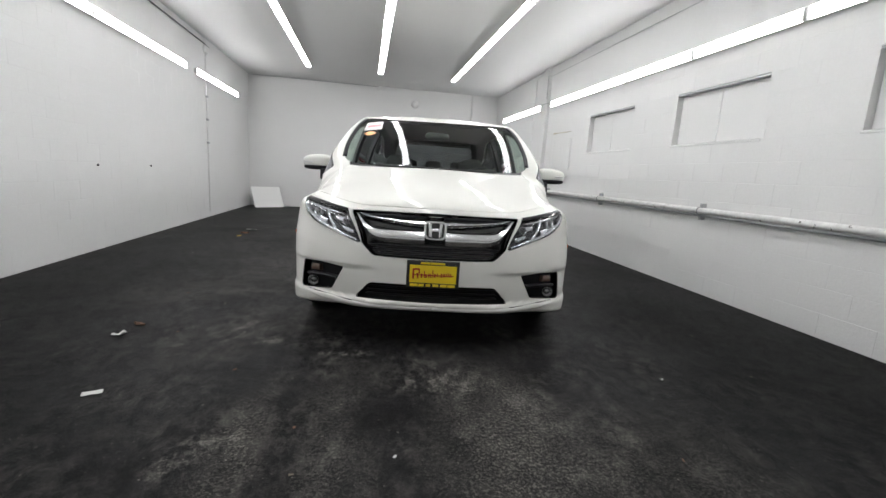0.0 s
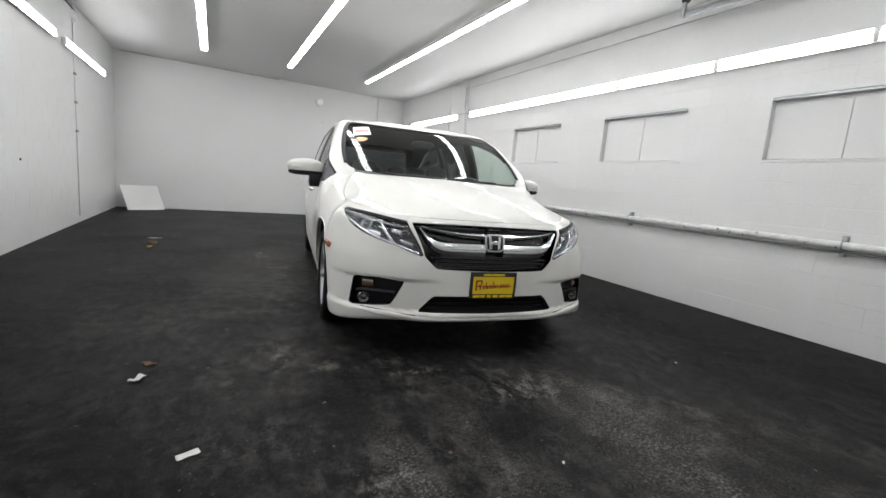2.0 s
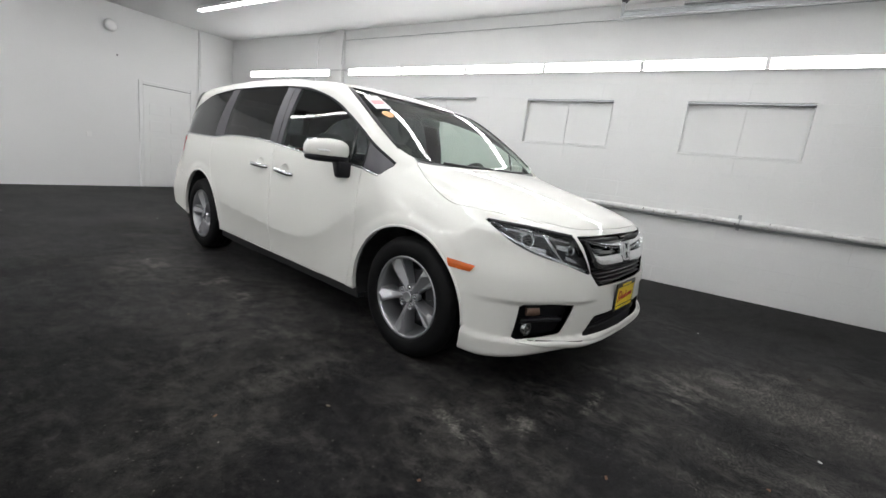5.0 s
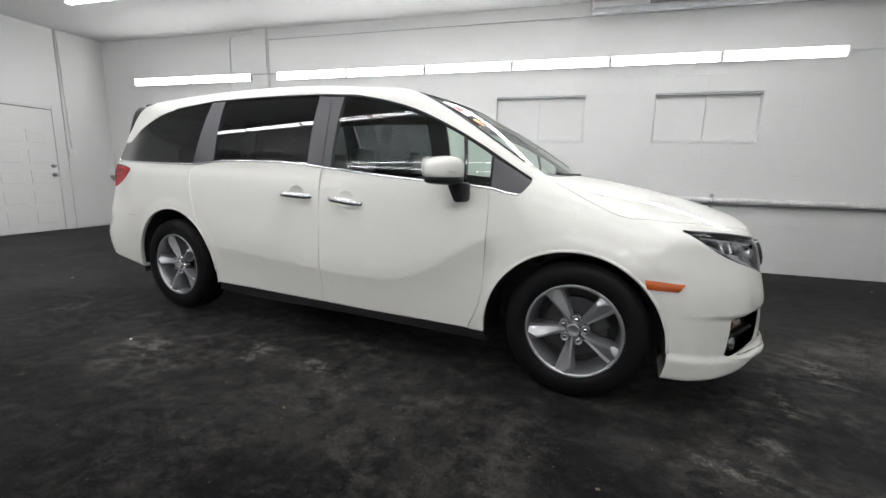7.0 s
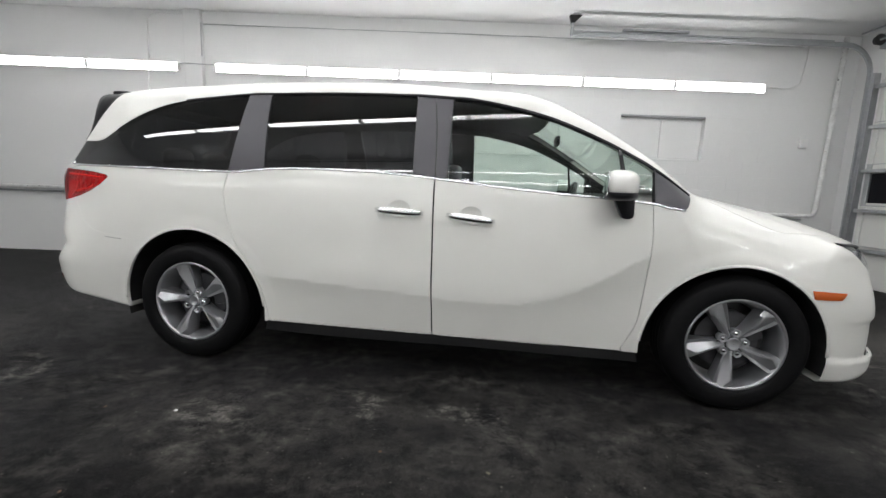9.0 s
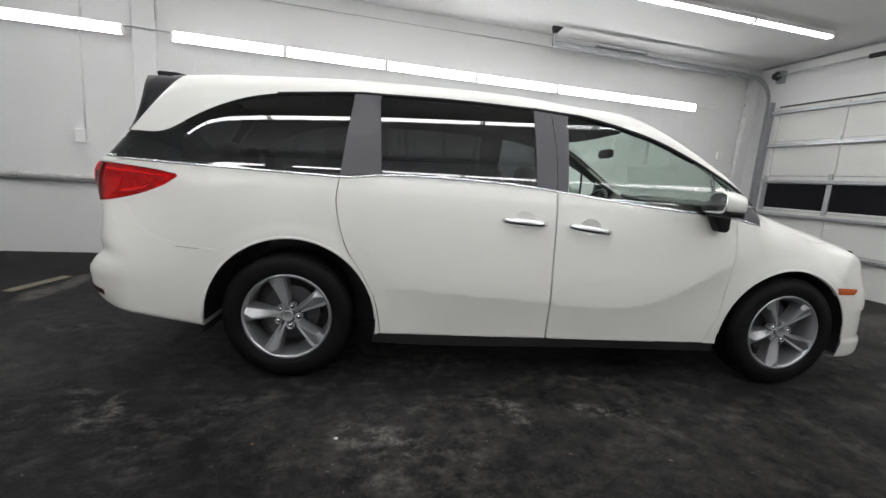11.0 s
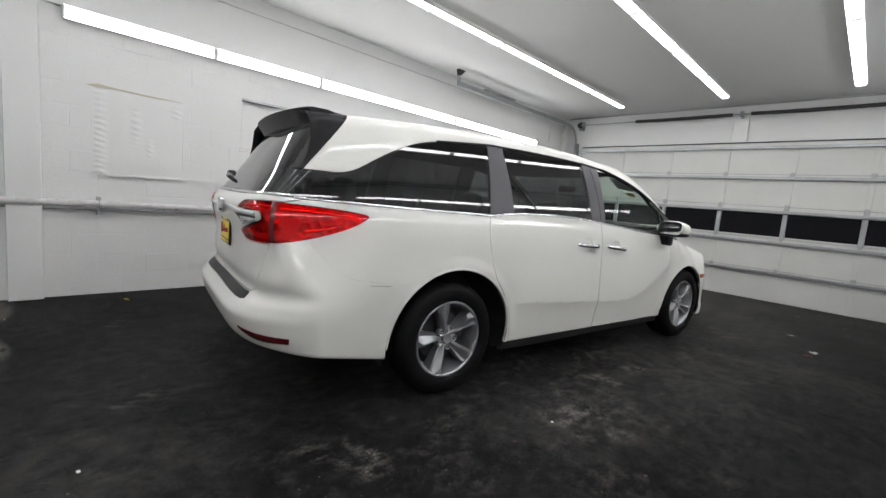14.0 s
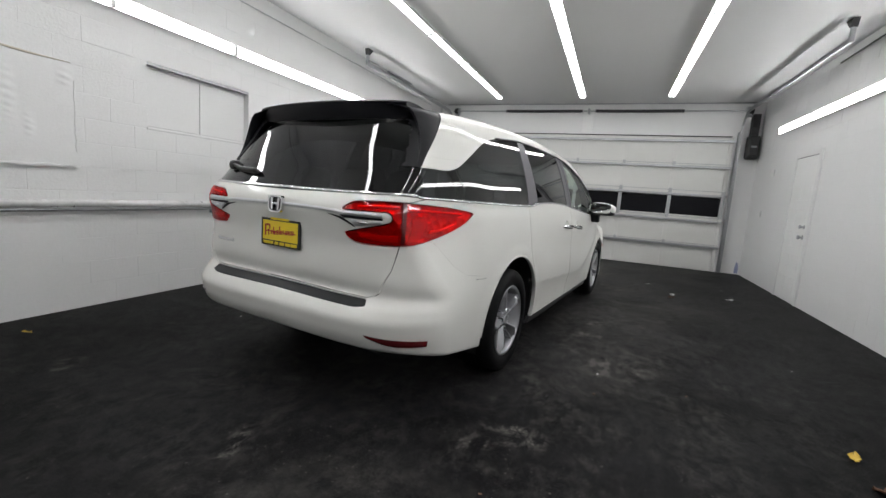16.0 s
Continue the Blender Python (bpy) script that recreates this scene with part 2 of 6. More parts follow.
    bare = calc("MULTIPLY", bare, ramp(mid, 0.40, 0.52))
    scr = calc("MULTIPLY", ramp(scuff, 0.46, 0.72), ramp(streak, 0.46, 0.64))
    scr2 = calc("MULTIPLY", ramp(swirl, 0.48, 0.72), ramp(streak, 0.44, 0.66))
    haze = calc("ADD", calc("MULTIPLY", scr, 0.30), calc("MULTIPLY", scr2, 0.26))
    # colour darkens towards the walls and the far end, standing in for lens falloff
    falloff = ramp(calc("ABSOLUTE", calc("SUBTRACT", sep.outputs[0], 0.05), 0.0), 2.3, 0.9)
    within = calc("MULTIPLY", falloff, ramp(sep.outputs[1], 8.6, 6.8))
    haze = calc("MULTIPLY", haze, calc("ADD", 0.32, calc("MULTIPLY", within, 0.98)))
    specks = calc("MULTIPLY", ramp(noise_at(52, 2, 0.5, (1, 1, 1), (5, 9, 0)), 0.70, 0.74), 0.55)
    specks = calc("ADD", specks, calc("MULTIPLY", ramp(noise_at(120, 2, 0.5, (1, 1, 1), (2, 6, 0)), 0.66, 0.71), 0.22))
    light = calc("ADD", calc("MULTIPLY", calc("MULTIPLY", worn, calc("ADD", 0.10, calc("MULTIPLY", grains, 1.25))), 0.75), calc("ADD", haze, specks))
    light = calc("MINIMUM", calc("ADD", calc("ADD", light, calc("MULTIPLY", cloud, 0.24)), calc("ADD", calc("MULTIPLY", bits, 0.85), calc("MULTIPLY", bare, 0.42))), 1.0)
    base = calc("MULTIPLY", calc("ADD", 0.30, calc("MULTIPLY", patch, 1.4)), calc("ADD", 0.2, calc("MULTIPLY", ramp(grit, 0.30, 0.72), 1.6)))
    # the same painted falloff in the dark base colour, brightest mid-bay
    base = calc("MULTIPLY", base, calc("ADD", 0.45, calc("MULTIPLY", falloff, 1.40)))
    dark = node(nt, "ShaderNodeVectorMath")
    dark.operation = "SCALE"
    dark.inputs[0].default_value = (0.0066, 0.0064, 0.0069)
    L(base, dark.inputs["Scale"])
    mix = nt.nodes.new("ShaderNodeMix")
    mix.data_type = "RGBA"
    L(light, mix.inputs["Factor"])
    L(dark.outputs[0], mix.inputs["A"])
    mix.inputs["B"].default_value = (0.20, 0.19, 0.172, 1)
    L(mix.outputs["Result"], b.inputs["Base Color"])
    # the sealer's gloss is uneven: dull patches and fine scuffs
    gloss = calc("MULTIPLY", calc("ADD", 0.35, ramp(patch, 0.32, 0.68)), calc("ADD", 0.35, ramp(streak, 0.36, 0.64)))
    L(calc("ADD", 0.010, calc("MULTIPLY", gloss, 0.032)), b.inputs["Specular IOR Level"])
    r = calc("ADD", 0.30, calc("MULTIPLY", fine, 0.22))
    L(calc("ADD", r, calc("MULTIPLY", light, 0.35)), b.inputs["Roughness"])
    bn = node(nt, "ShaderNodeBump", Strength=0.8, Distance=0.0022)
    L(calc("ADD", grit, calc("MULTIPLY", fine, 1.2)), bn.inputs["Height"])
    L(bn.outputs["Normal"], b.inputs["Normal"])
    return m


FLOOR_MAT = floor_material()
structure("floor", box((XL - 0.2, YF - 0.6, -0.15), (XR + 0.2, YB + 0.2, 0.0)), FLOOR_MAT, "dark sealed asphalt floor with grey scuffs and worn wheel tracks", "floor")
structure("ceiling", box((XL - 0.2, YF - 0.6, ZC), (XR + 0.2, YB + 0.2, ZC + 0.15)), CEILING_PAINT, "smooth painted pale grey ceiling", "ceiling")

# right-hand wall: a core with three recessed openings, blocks laid on its face
core = bmesh.new()
CX = XR + 0.0010
ends = [YF - 0.6] + [v for w in WINDOWS for v in w] + [YB + 0.2]
add_box(core, (CX, YF - 0.6, -0.1), (XR + 0.3, YB + 0.2, WZ0))
add_box(core, (CX, YF - 0.6, WZ1), (XR + 0.3, YB + 0.2, ZC))
for a, b in zip(ends[::2], ends[1::2]):
    add_box(core, (CX, a, WZ0), (XR + 0.3, b, WZ1))
wall_east = structure("wall_east", core, MORTAR, "white painted concrete block wall with bricked-up window recesses", "wall")
structure("wall_west", box((XL - 0.2, YF - 0.6, -0.1), (XL - 0.0010, YB + 0.2, ZC)), MORTAR, "white painted concrete block wall, plastered further in", "wall")
structure("wall_north", box((XL - 0.2, YB, -0.1), (XR + 0.2, YB + 0.2, ZC)), PAINT_WALL, "smooth white painted end wall", "wall")
wall_west = bpy.data.objects["wall_west"]
# plaster skins where the blocks stop
structure("plaster_west", box((XL - 0.006, 9.05, 0), (XL + 0.0006, YB, ZC)), PAINT_WALL, "smooth white plaster over the block wall", "wall")
structure("plaster_east", box((XR - 0.0006, 8.63, 0), (XR + 0.004, YB, ZC)), PAINT_WALL, "smooth white plaster over the block wall", "wall")
# front wall round the vehicle door
GX0, GX1, GTOP = -2.58, 2.88, 2.56
fr = bmesh.new()
add_box(fr, (XL - 0.2, YF - 0.2, -0.1), (GX0, YF, ZC))
add_box(fr, (GX1, YF - 0.2, -0.1), (XR + 0.2, YF, ZC))
add_box(fr, (GX0, YF - 0.2, GTOP), (GX1, YF, ZC))
structure("wall_south", fr, PAINT_WALL, "white painted front wall and header over the vehicle door", "wall")
structure("backdrop", box((XL - 0.5, YF - 0.95, -0.2), (XR + 0.5, YF - 0.75, ZC + 0.2)), BLACK_GLASS, "dark night outside the vehicle door", "backdrop")

# pilaster and the board under the ceiling
structure("pilaster", box((XR - 0.07, 8.41, 0), (XR + 0.01, 8.64, ZC), 0.006), PAINT_WALL, "white painted pilaster standing out from the wall", "pilaster")
structure("trim", box((XR - 0.014, 0.0, 3.085), (XR + 0.01, 8.41, ZC), 0.003), PAINT_WALL, "white painted board along the top of the wall", "trim")
structure("corner_pier", box((2.64, YB - 0.03, 0), (XR, YB + 0.01, ZC), 0.004), PAINT_WALL, "white painted corner pier", "pier")

# bricked-up windows
for k, (a, b) in enumerate(WINDOWS):
    w = structure(f"window_{k + 1}", box((XR + 0.075, a, WZ0), (XR + 0.12, b, WZ1)), PAINT_WALL, "blocked-up window recess, painted white", "window")
    mid = (a + b) / 2
    for lo, hi in ((a + 0.02, mid - 0.004), (mid + 0.004, b - 0.02)):
        part("infill_panel", box((XR + 0.062, lo, WZ0 + 0.02), (XR + 0.078, hi, WZ1 - 0.05), 0.003), PAINT_WALL, w)
    part("lintel", box((XR + 0.002, a - 0.01, WZ1 - 0.028), (XR + 0.07, b + 0.01, WZ1 - 0.006), 0.002), GALV, w, "grey steel lintel")
    part("sill", box((XR - 0.008, a - 0.012, WZ0 - 0.016), (XR + 0.062, b + 0.012, WZ0 + 0.006), 0.004), MORTAR, w, "chipped painted sill")


# ---- tube lamps ----
def lamp_fixture(length=2.44, wide=0.092, deep=0.110, gap=0.042, r=0.026, skirt=0.10):
    """A white channel with two pairs of tubes end to end; local x along it, light towards -z."""
    e = new("strip_lamp")
    bm = bmesh.new()
    h = length / 2
    base = max(deep - 0.066, 0.010)
    add_box(bm, (-h, -wide * 0.6, -base), (h, wide * 0.6, 0.0), 0.004)
    for a in (1, -1):
        v = [bm.verts.new(p) for p in ((-h, a * wide * 0.55, -base + 0.001), (h, a * wide * 0.55, -base + 0.001), (h, a * wide, -skirt), (-h, a * wide, -skirt))]
        w = [bm.verts.new(p.co + Vector((0, a * 0.003, 0.002))) for p in v]
        bm.faces.new(v)
        bm.faces.new(w[::-1])
        for k in range(4):
            bm.faces.new((v[k], w[k], w[(k + 1) % 4], v[(k + 1) % 4]))
    bmesh.ops.recalc_face_normals(bm, faces=bm.faces[:])
    part("housing", bm, METAL_WHITE, e, "white enamelled channel and reflector")
    for s in (-1, 1):
        for side in (-1, 1):
            bm = bmesh.new()
            mid = s * h / 2
            add_tube(bm, [(mid - h / 2 + 0.028, side * gap, -base - r - 0.006), (mid + h / 2 - 0.028, side * gap, -base - r - 0.006)], r, 10)
            part("tube", bm, TUBE, e, "lit fluorescent tube")
        for x in (s * 0.012, s * (h - 0.012)):
            part("socket", box((x - 0.012, -gap - r, -deep), (x + 0.012, gap + r, -base), 0.006), METAL_WHITE, e)
    return e


lamp = lamp_fixture(wide=0.060, deep=0.088, gap=0.027, r=0.021, skirt=0.066)
tagged(lamp, "twin-tube fluorescent strip lamp on the ceiling, lit", "lamp", "strip lamps")
wall_lamp = lamp_fixture(wide=0.057, deep=0.056, gap=0.029, r=0.020, skirt=0.046)
tagged(wall_lamp, "twin-tube fluorescent strip lamp on the wall, lit", "lamp", "strip lamps")
spots = []
for x in (1.77, 0.13, -1.40):
    for k in range(4):
        spots.append(pose(x, 0.66 + 2.385 * (k + 0.5), ZC, 0, 0, 90))
for k in range(3):
    spots.append(pose(XR, 0.93 + 2.445 * (k + 0.5), 2.531, 90, 0, 90))
spots.append(pose(XR, 8.73 + 1.22, 2.53, 90, 0, 90))
for a in (0.81, 3.25, 5.69, 8.52):
    spots.append(pose(XL, a + 1.22, 2.56, 90, 0, -90))
lamp.matrix_world = spots[0]
wall_lamp.matrix_world = spots[12]
LAMPS = [lamp] + [copy_thing(lamp, m) for m in spots[1:12]] + [wall_lamp] + [copy_thing(wall_lamp, m) for m in spots[13:]]


# ---- the minivan: its outer shape as one smooth shell, then cut into panels ----
# local axes: x ahead, y to its left, z up; origin on the floor midway between the axles
def spline(pts):
    """A natural cubic spline through (x, y) pairs."""
    p = np.array(sorted(pts), float)
    x, y = p[:, 0], p[:, 1]
    n, h = len(x), np.diff(x)
    A, r = np.eye(n), np.zeros(n)
    for i in range(1, n - 1):
        A[i, i - 1:i + 2] = h[i - 1], 2 * (h[i - 1] + h[i]), h[i]
        r[i] = 6 * ((y[i + 1] - y[i]) / h[i] - (y[i] - y[i - 1]) / h[i - 1])
    mm = np.linalg.solve(A, r)

    def f(q):
        q = np.clip(np.asarray(q, float), x[0], x[-1])
        i = np.clip(np.searchsorted(x, q) - 1, 0, n - 2)
        d = h[i]
        a, b = (x[i + 1] - q) / d, (q - x[i]) / d
        return a * y[i] + b * y[i + 1] + ((a ** 3 - a) * mm[i] + (b ** 3 - b) * mm[i + 1]) * d * d / 6
    return f


def ease(a, b, v):
    t = np.clip((v - a) / (b - a), 0, 1)
    return t * t * (3 - 2 * t)


def smooth_max(a, b, k):
    h = np.clip(0.5 + 0.5 * (a - b) / k, 0, 1)
    return b + (a - b) * h + k * h * (1 - h)


SIDE = spline([(.14, .935), (.22, .948), (.32, .958), (.50, .968), (.70, .976), (.88, .972), (1.0, .960), (1.04, .953), (1.06, .9485), (1.10, .9365), (1.13, .929), (1.16, .923), (1.2, .9135), (1.3, .885), (1.4, .850), (1.5, .809), (1.6, .760), (1.78, .655)])
HOOD = spline([(2.6, .67), (2.35, .85), (2.2, .918), (2.0, .983), (1.75, 1.042), (1.5, 1.090), (1.36, 1.112), (1.2, 1.130), (1.0, 1.145), (-2.7, 1.15)])
ROOF = spline([(1.9, .70), (1.6, .918), (1.4, 1.060), (1.24, 1.172), (1.0, 1.333), (.8, 1.455), (.62, 1.548), (.45, 1.614), (.2, 1.652), (-.2, 1.690), (-.7, 1.703), (-1.2, 1.697), (-1.7, 1.673), (-2.2, 1.636), (-2.7, 1.58)])
FRONT = spline([(.10, 2.345), (.18, 2.375), (.26, 2.388), (.36, 2.395), (.5, 2.385), (.62, 2.37), (.75, 2.345), (.88, 2.29), (.95, 2.24), (1.1, 2.1), (1.8, 1.2)])
REAR = spline([(.10, 2.47), (.2, 2.53), (.3, 2.585), (.38, 2.628), (.43, 2.656), (.46, 2.668), (.50, 2.676), (.53, 2.680), (.548, 2.675), (.57, 2.660), (.59, 2.643), (.612, 2.618), (.64, 2.590), (.70, 2.591), (.77, 2.596), (.9, 2.594), (1.0, 2.616), (1.09, 2.616), (1.16, 2.564), (1.3, 2.468), (1.5, 2.342), (1.6, 2.279), (1.8, 2.153)])
SWEEP = spline([(-1.2, .56), (-.9, .545), (-.5, .52), (-.055, .495), (.35, .48), (.6, .53), (.8, .63), (1.0, .76), (1.2, .86)])
UNDER = spline([(2.5, .272), (2.35, .258), (2.2, .226), (2.05, .200), (1.9, .19), (1.5, .19), (1.0, .19), (0, .19), (-1.0, .19), (-1.6, .24), (-1.95, .283), (-2.3, .340), (-2.6, .385), (-2.75, .395)])
ARCHES = ((1.475, .315, .44), (-1.48, .336, .458))


def F(x, y, z):
    """Below zero inside the shell."""
    y = np.abs(y)
    front = 1.25 + (FRONT(z) - 1.25) * np.maximum(1 - (np.minimum(y, 1.04) / 1.045) ** 3, 1e-4) ** (1 / 2.6)
    front = front + .045 * ease(.62, .90, y) * ease(.78, .60, z)
    front = front + .028 * ease(.324, .290, z) + .016 * ease(.482, .512, z) * ease(.70, .53, z) * ease(.30, .52, y) * ease(.98, .90, y)
    rear = 1.5 + (REAR(z) + .020 * np.exp(-((z - .68) / .09) ** 2) * ease(.55, .75, y) - 1.5) * np.maximum(1 - (np.minimum(y, 1.04) / 1.045) ** (5.4 - 1.9 * ease(1.04, 1.45, z)), 1e-4) ** (1 / 2.6)
    xs = x + (.05 * y * y) * ease(-.3, .9, x)
    crown = .05 * (1 - .5 * ease(0, .6, x) * ease(1.5, 1.2, x)) * (y / .8) ** 2 + .05 * ease(1.3, 1.85, x) * (y / .8) ** 2.4
    top = smooth_max(np.where(xs > .9, HOOD(np.maximum(xs, .9)), 0), np.where(xs < 1.9, ROOF(np.minimum(xs, 1.9)), 0), .025) - crown
    side = SIDE(z) - .03 * ease(1.2, 2.3, x) - .03 * ease(1.0, 2.6, -x) + .014 * ease(.335, .285, z) * ease(1.72, 1.95, x)
    # the tail narrows in plan along the lamps and the glass, less so down at the bumper
    back = -x - 2.0
    side = side - .155 * (np.sqrt(back * back + .0144) + back) * ease(.50, 1.0, z)
    zc = SWEEP(x)
    span = ease(-1.25, -.75, x) * ease(1.25, .95, x)
    side = side + span * .020 * ease(.30, -.02, z - zc) * np.clip((z - zc + .20) / .20, 0, 1) ** 2
    for cx, cz, r in ARCHES:
        d = np.hypot(x - cx, z - cz) - r
        side = side + .006 * ease(.085, .02, d) * ease(.22, .45, z) * ease(.10, .0, -d)
    d = smooth_max(y - side, (z - top) * .8, .055 + .20 * ease(1.0, 1.35, x) * ease(2.0, 1.65, x))
    d = smooth_max(d, (x - front) * .8, .05)
    d = smooth_max(d, (-x - rear) * .8, .034)
    return smooth_max(d, UNDER(x) - z, .025)


def solve(q, p, n=34):
    """Where the way from q (inside) to p (outside) leaves the shell."""
    a, b = np.zeros(len(q)), np.full(len(q), 1.35)
    for _ in range(n):
        m = (a + b) / 2
        P = q + (p - q) * m[:, None]
        ins = F(P[:, 0], P[:, 1], P[:, 2]) < 0
        a, b = np.where(ins, m, a), np.where(ins, b, m)
    return q + (p - q) * a[:, None]


def normals_at(P):
    e = 2e-3
    g = np.stack([F(*(P + np.eye(3)[k] * e).T) - F(*(P - np.eye(3)[k] * e).T) for k in range(3)], 1)
    return g / np.maximum(np.linalg.norm(g, axis=1), 1e-9)[:, None]


R2 = math.sqrt(0.5)
# ways to look at the shell: two axes of the view and the way outwards
VIEWS = {
    "side": (np.array([1, 0, 0.]), np.array([0, 0, 1.]), np.array([0, 1., 0])),
    "front": (np.array([0, 1., 0]), np.array([0, 0, 1.]), np.array([1., 0, 0])),
    "rear": (np.array([0, 1., 0]), np.array([0, 0, 1.]), np.array([-1., 0, 0])),
    "top": (np.array([1., 0, 0]), np.array([0, 1., 0]), np.array([0, 0, 1.])),
    "fdiag": (np.array([-R2, R2, 0]), np.array([0, 0, 1.]), np.array([R2, R2, 0])),
    "rdiag": (np.array([R2, R2, 0]), np.array([0, 0, 1.]), np.array([-R2, R2, 0])),
}


def on_shell(view, uv, lift=0.0):
    """Points of the shell seen in a view at (u, v), lifted off it along its normal."""
    uv = np.atleast_2d(np.array(uv, float))
    U, V, W = VIEWS[view]
    base = uv[:, :1] * U + uv[:, 1:] * V
    ins = {"side": .2, "front": 1.3, "rear": 1.3, "top": .6, "fdiag": 1.1, "rdiag": 1.1}[view]
    P = solve(base + W * ins, base + W * 3.2)
    if lift:
        P = P + normals_at(P) * lift
    return P


def curve(pts, n=6):
    """A smooth line through points."""
    p = [np.array(q, float) for q in pts]
    p = [2 * p[0] - p[1]] + p + [2 * p[-1] - p[-2]]
    out = []
    for a, b, c, d in zip(p, p[1:], p[2:], p[3:]):
        for k in range(n):
            t = k / n
            out.append(.5 * (2 * b + (c - a) * t + (2 * a - 5 * b + 4 * c - d) * t * t + (3 * b - a - 3 * c + d) * t ** 3))
    out.append(p[-2])
    return [tuple(v) for v in out]


# window line, roof line and the outlines of the panels, in side view
BELT_F = curve([(1.04, 1.044), (.8, 1.063), (.62, 1.073), (.33, 1.095), (.012, 1.124)])
BELT_B = [(.012, 1.124), (-.055, 1.130), (-.175, 1.142)]
BELT_M = curve([(-.175, 1.142), (-.45, 1.157), (-.8, 1.160), (-1.025, 1.150)])
BELT_C = [(-1.025, 1.150), (-1.14, 1.137), (-1.245, 1.130)]
BELT_R = curve([(-1.245, 1.130), (-1.7, 1.136), (-2.2, 1.143), (-2.75, 1.150)])
ROOF_F = curve([(.015, 1.562), (.12, 1.553), (.35, 1.506), (.565, 1.442), (.79, 1.342), (.95, 1.258), (1.04, 1.205)])
ROOF_M = curve([(-1.055, 1.580), (-.65, 1.585), (-.19, 1.577)])
QUARTER_TOP = curve([(-1.195, 1.576), (-1.45, 1.560), (-1.60, 1.538), (-1.74, 1.507), (-1.88, 1.452), (-2.0, 1.388), (-2.11, 1.322), (-2.17, 1.298), (-2.23, 1.290), (-2.33, 1.292), (-2.75, 1.296)])
FRONT_EDGE = curve([(1.04, 1.044), (1.044, .93), (1.044, .80), (1.022, .48), (.985, .36), (.945, .272)])
BACK_EDGE = curve([(-1.245, 1.130), (-1.258, 1.01), (-1.235, .87), (-1.187, .735), (-1.11, .62), (-1.045, .50), (-1.015, .39), (-.998, .278)])


def ring(cx, cz, r, n=72):
    return [(cx + r * math.cos(k * math.tau / n), cz + r * math.sin(k * math.tau / n)) for k in range(n)]


def oval(pts, n=5):
    """A closed smooth outline."""
    c = curve(list(pts) + [pts[0]], n)
    return c[:-1]


HEADLIGHT = curve([(-.742, .879), (-.98, .862), (-1.207, .834)], 5) + curve([(-1.215, .828), (-1.29, .73), (-1.338, .648)], 4) + curve([(-1.325, .640), (-1.196, .684), (-.985, .742), (-.87, .790), (-.78, .85)], 5)
TAILLIGHT = curve([(-.834, 1.060), (-.826, 1.070), (-.842, 1.081), (-.90, 1.090), (-1.004, 1.102), (-1.246, 1.116), (-1.40, 1.112), (-1.478, 1.104), (-1.54, 1.062)], 4) + [(-1.42, 1.064), (-1.33, 1.066), (-1.308, 1.056), (-1.300, 1.038), (-1.308, 1.016), (-1.335, 1.006)] + [(-1.44, .975), (-1.515, .950)] + curve([(-1.49, .925), (-1.44, .905), (-1.247, .908), (-1.10, .935), (-.97, .978), (-.88, 1.022)], 4)
GRILLE = [(-.02, .838), (.25, .838), (.512, .833)] + curve([(.512, .829), (.455, .70), (.437, .640)], 3) + curve([(.43, .633), (.375, .582), (.33, .570), (-.02, .563)], 4)
FOG = [(.824, .484), (.810, .494), (.70, .500), (.545, .486), (.550, .474), (.615, .346), (.63, .338), (.826, .314), (.842, .322)]
INTAKE = [(-.02, .412), (.365, .412), (.385, .405), (.462, .322), (.455, .312), (-.02, .306)]
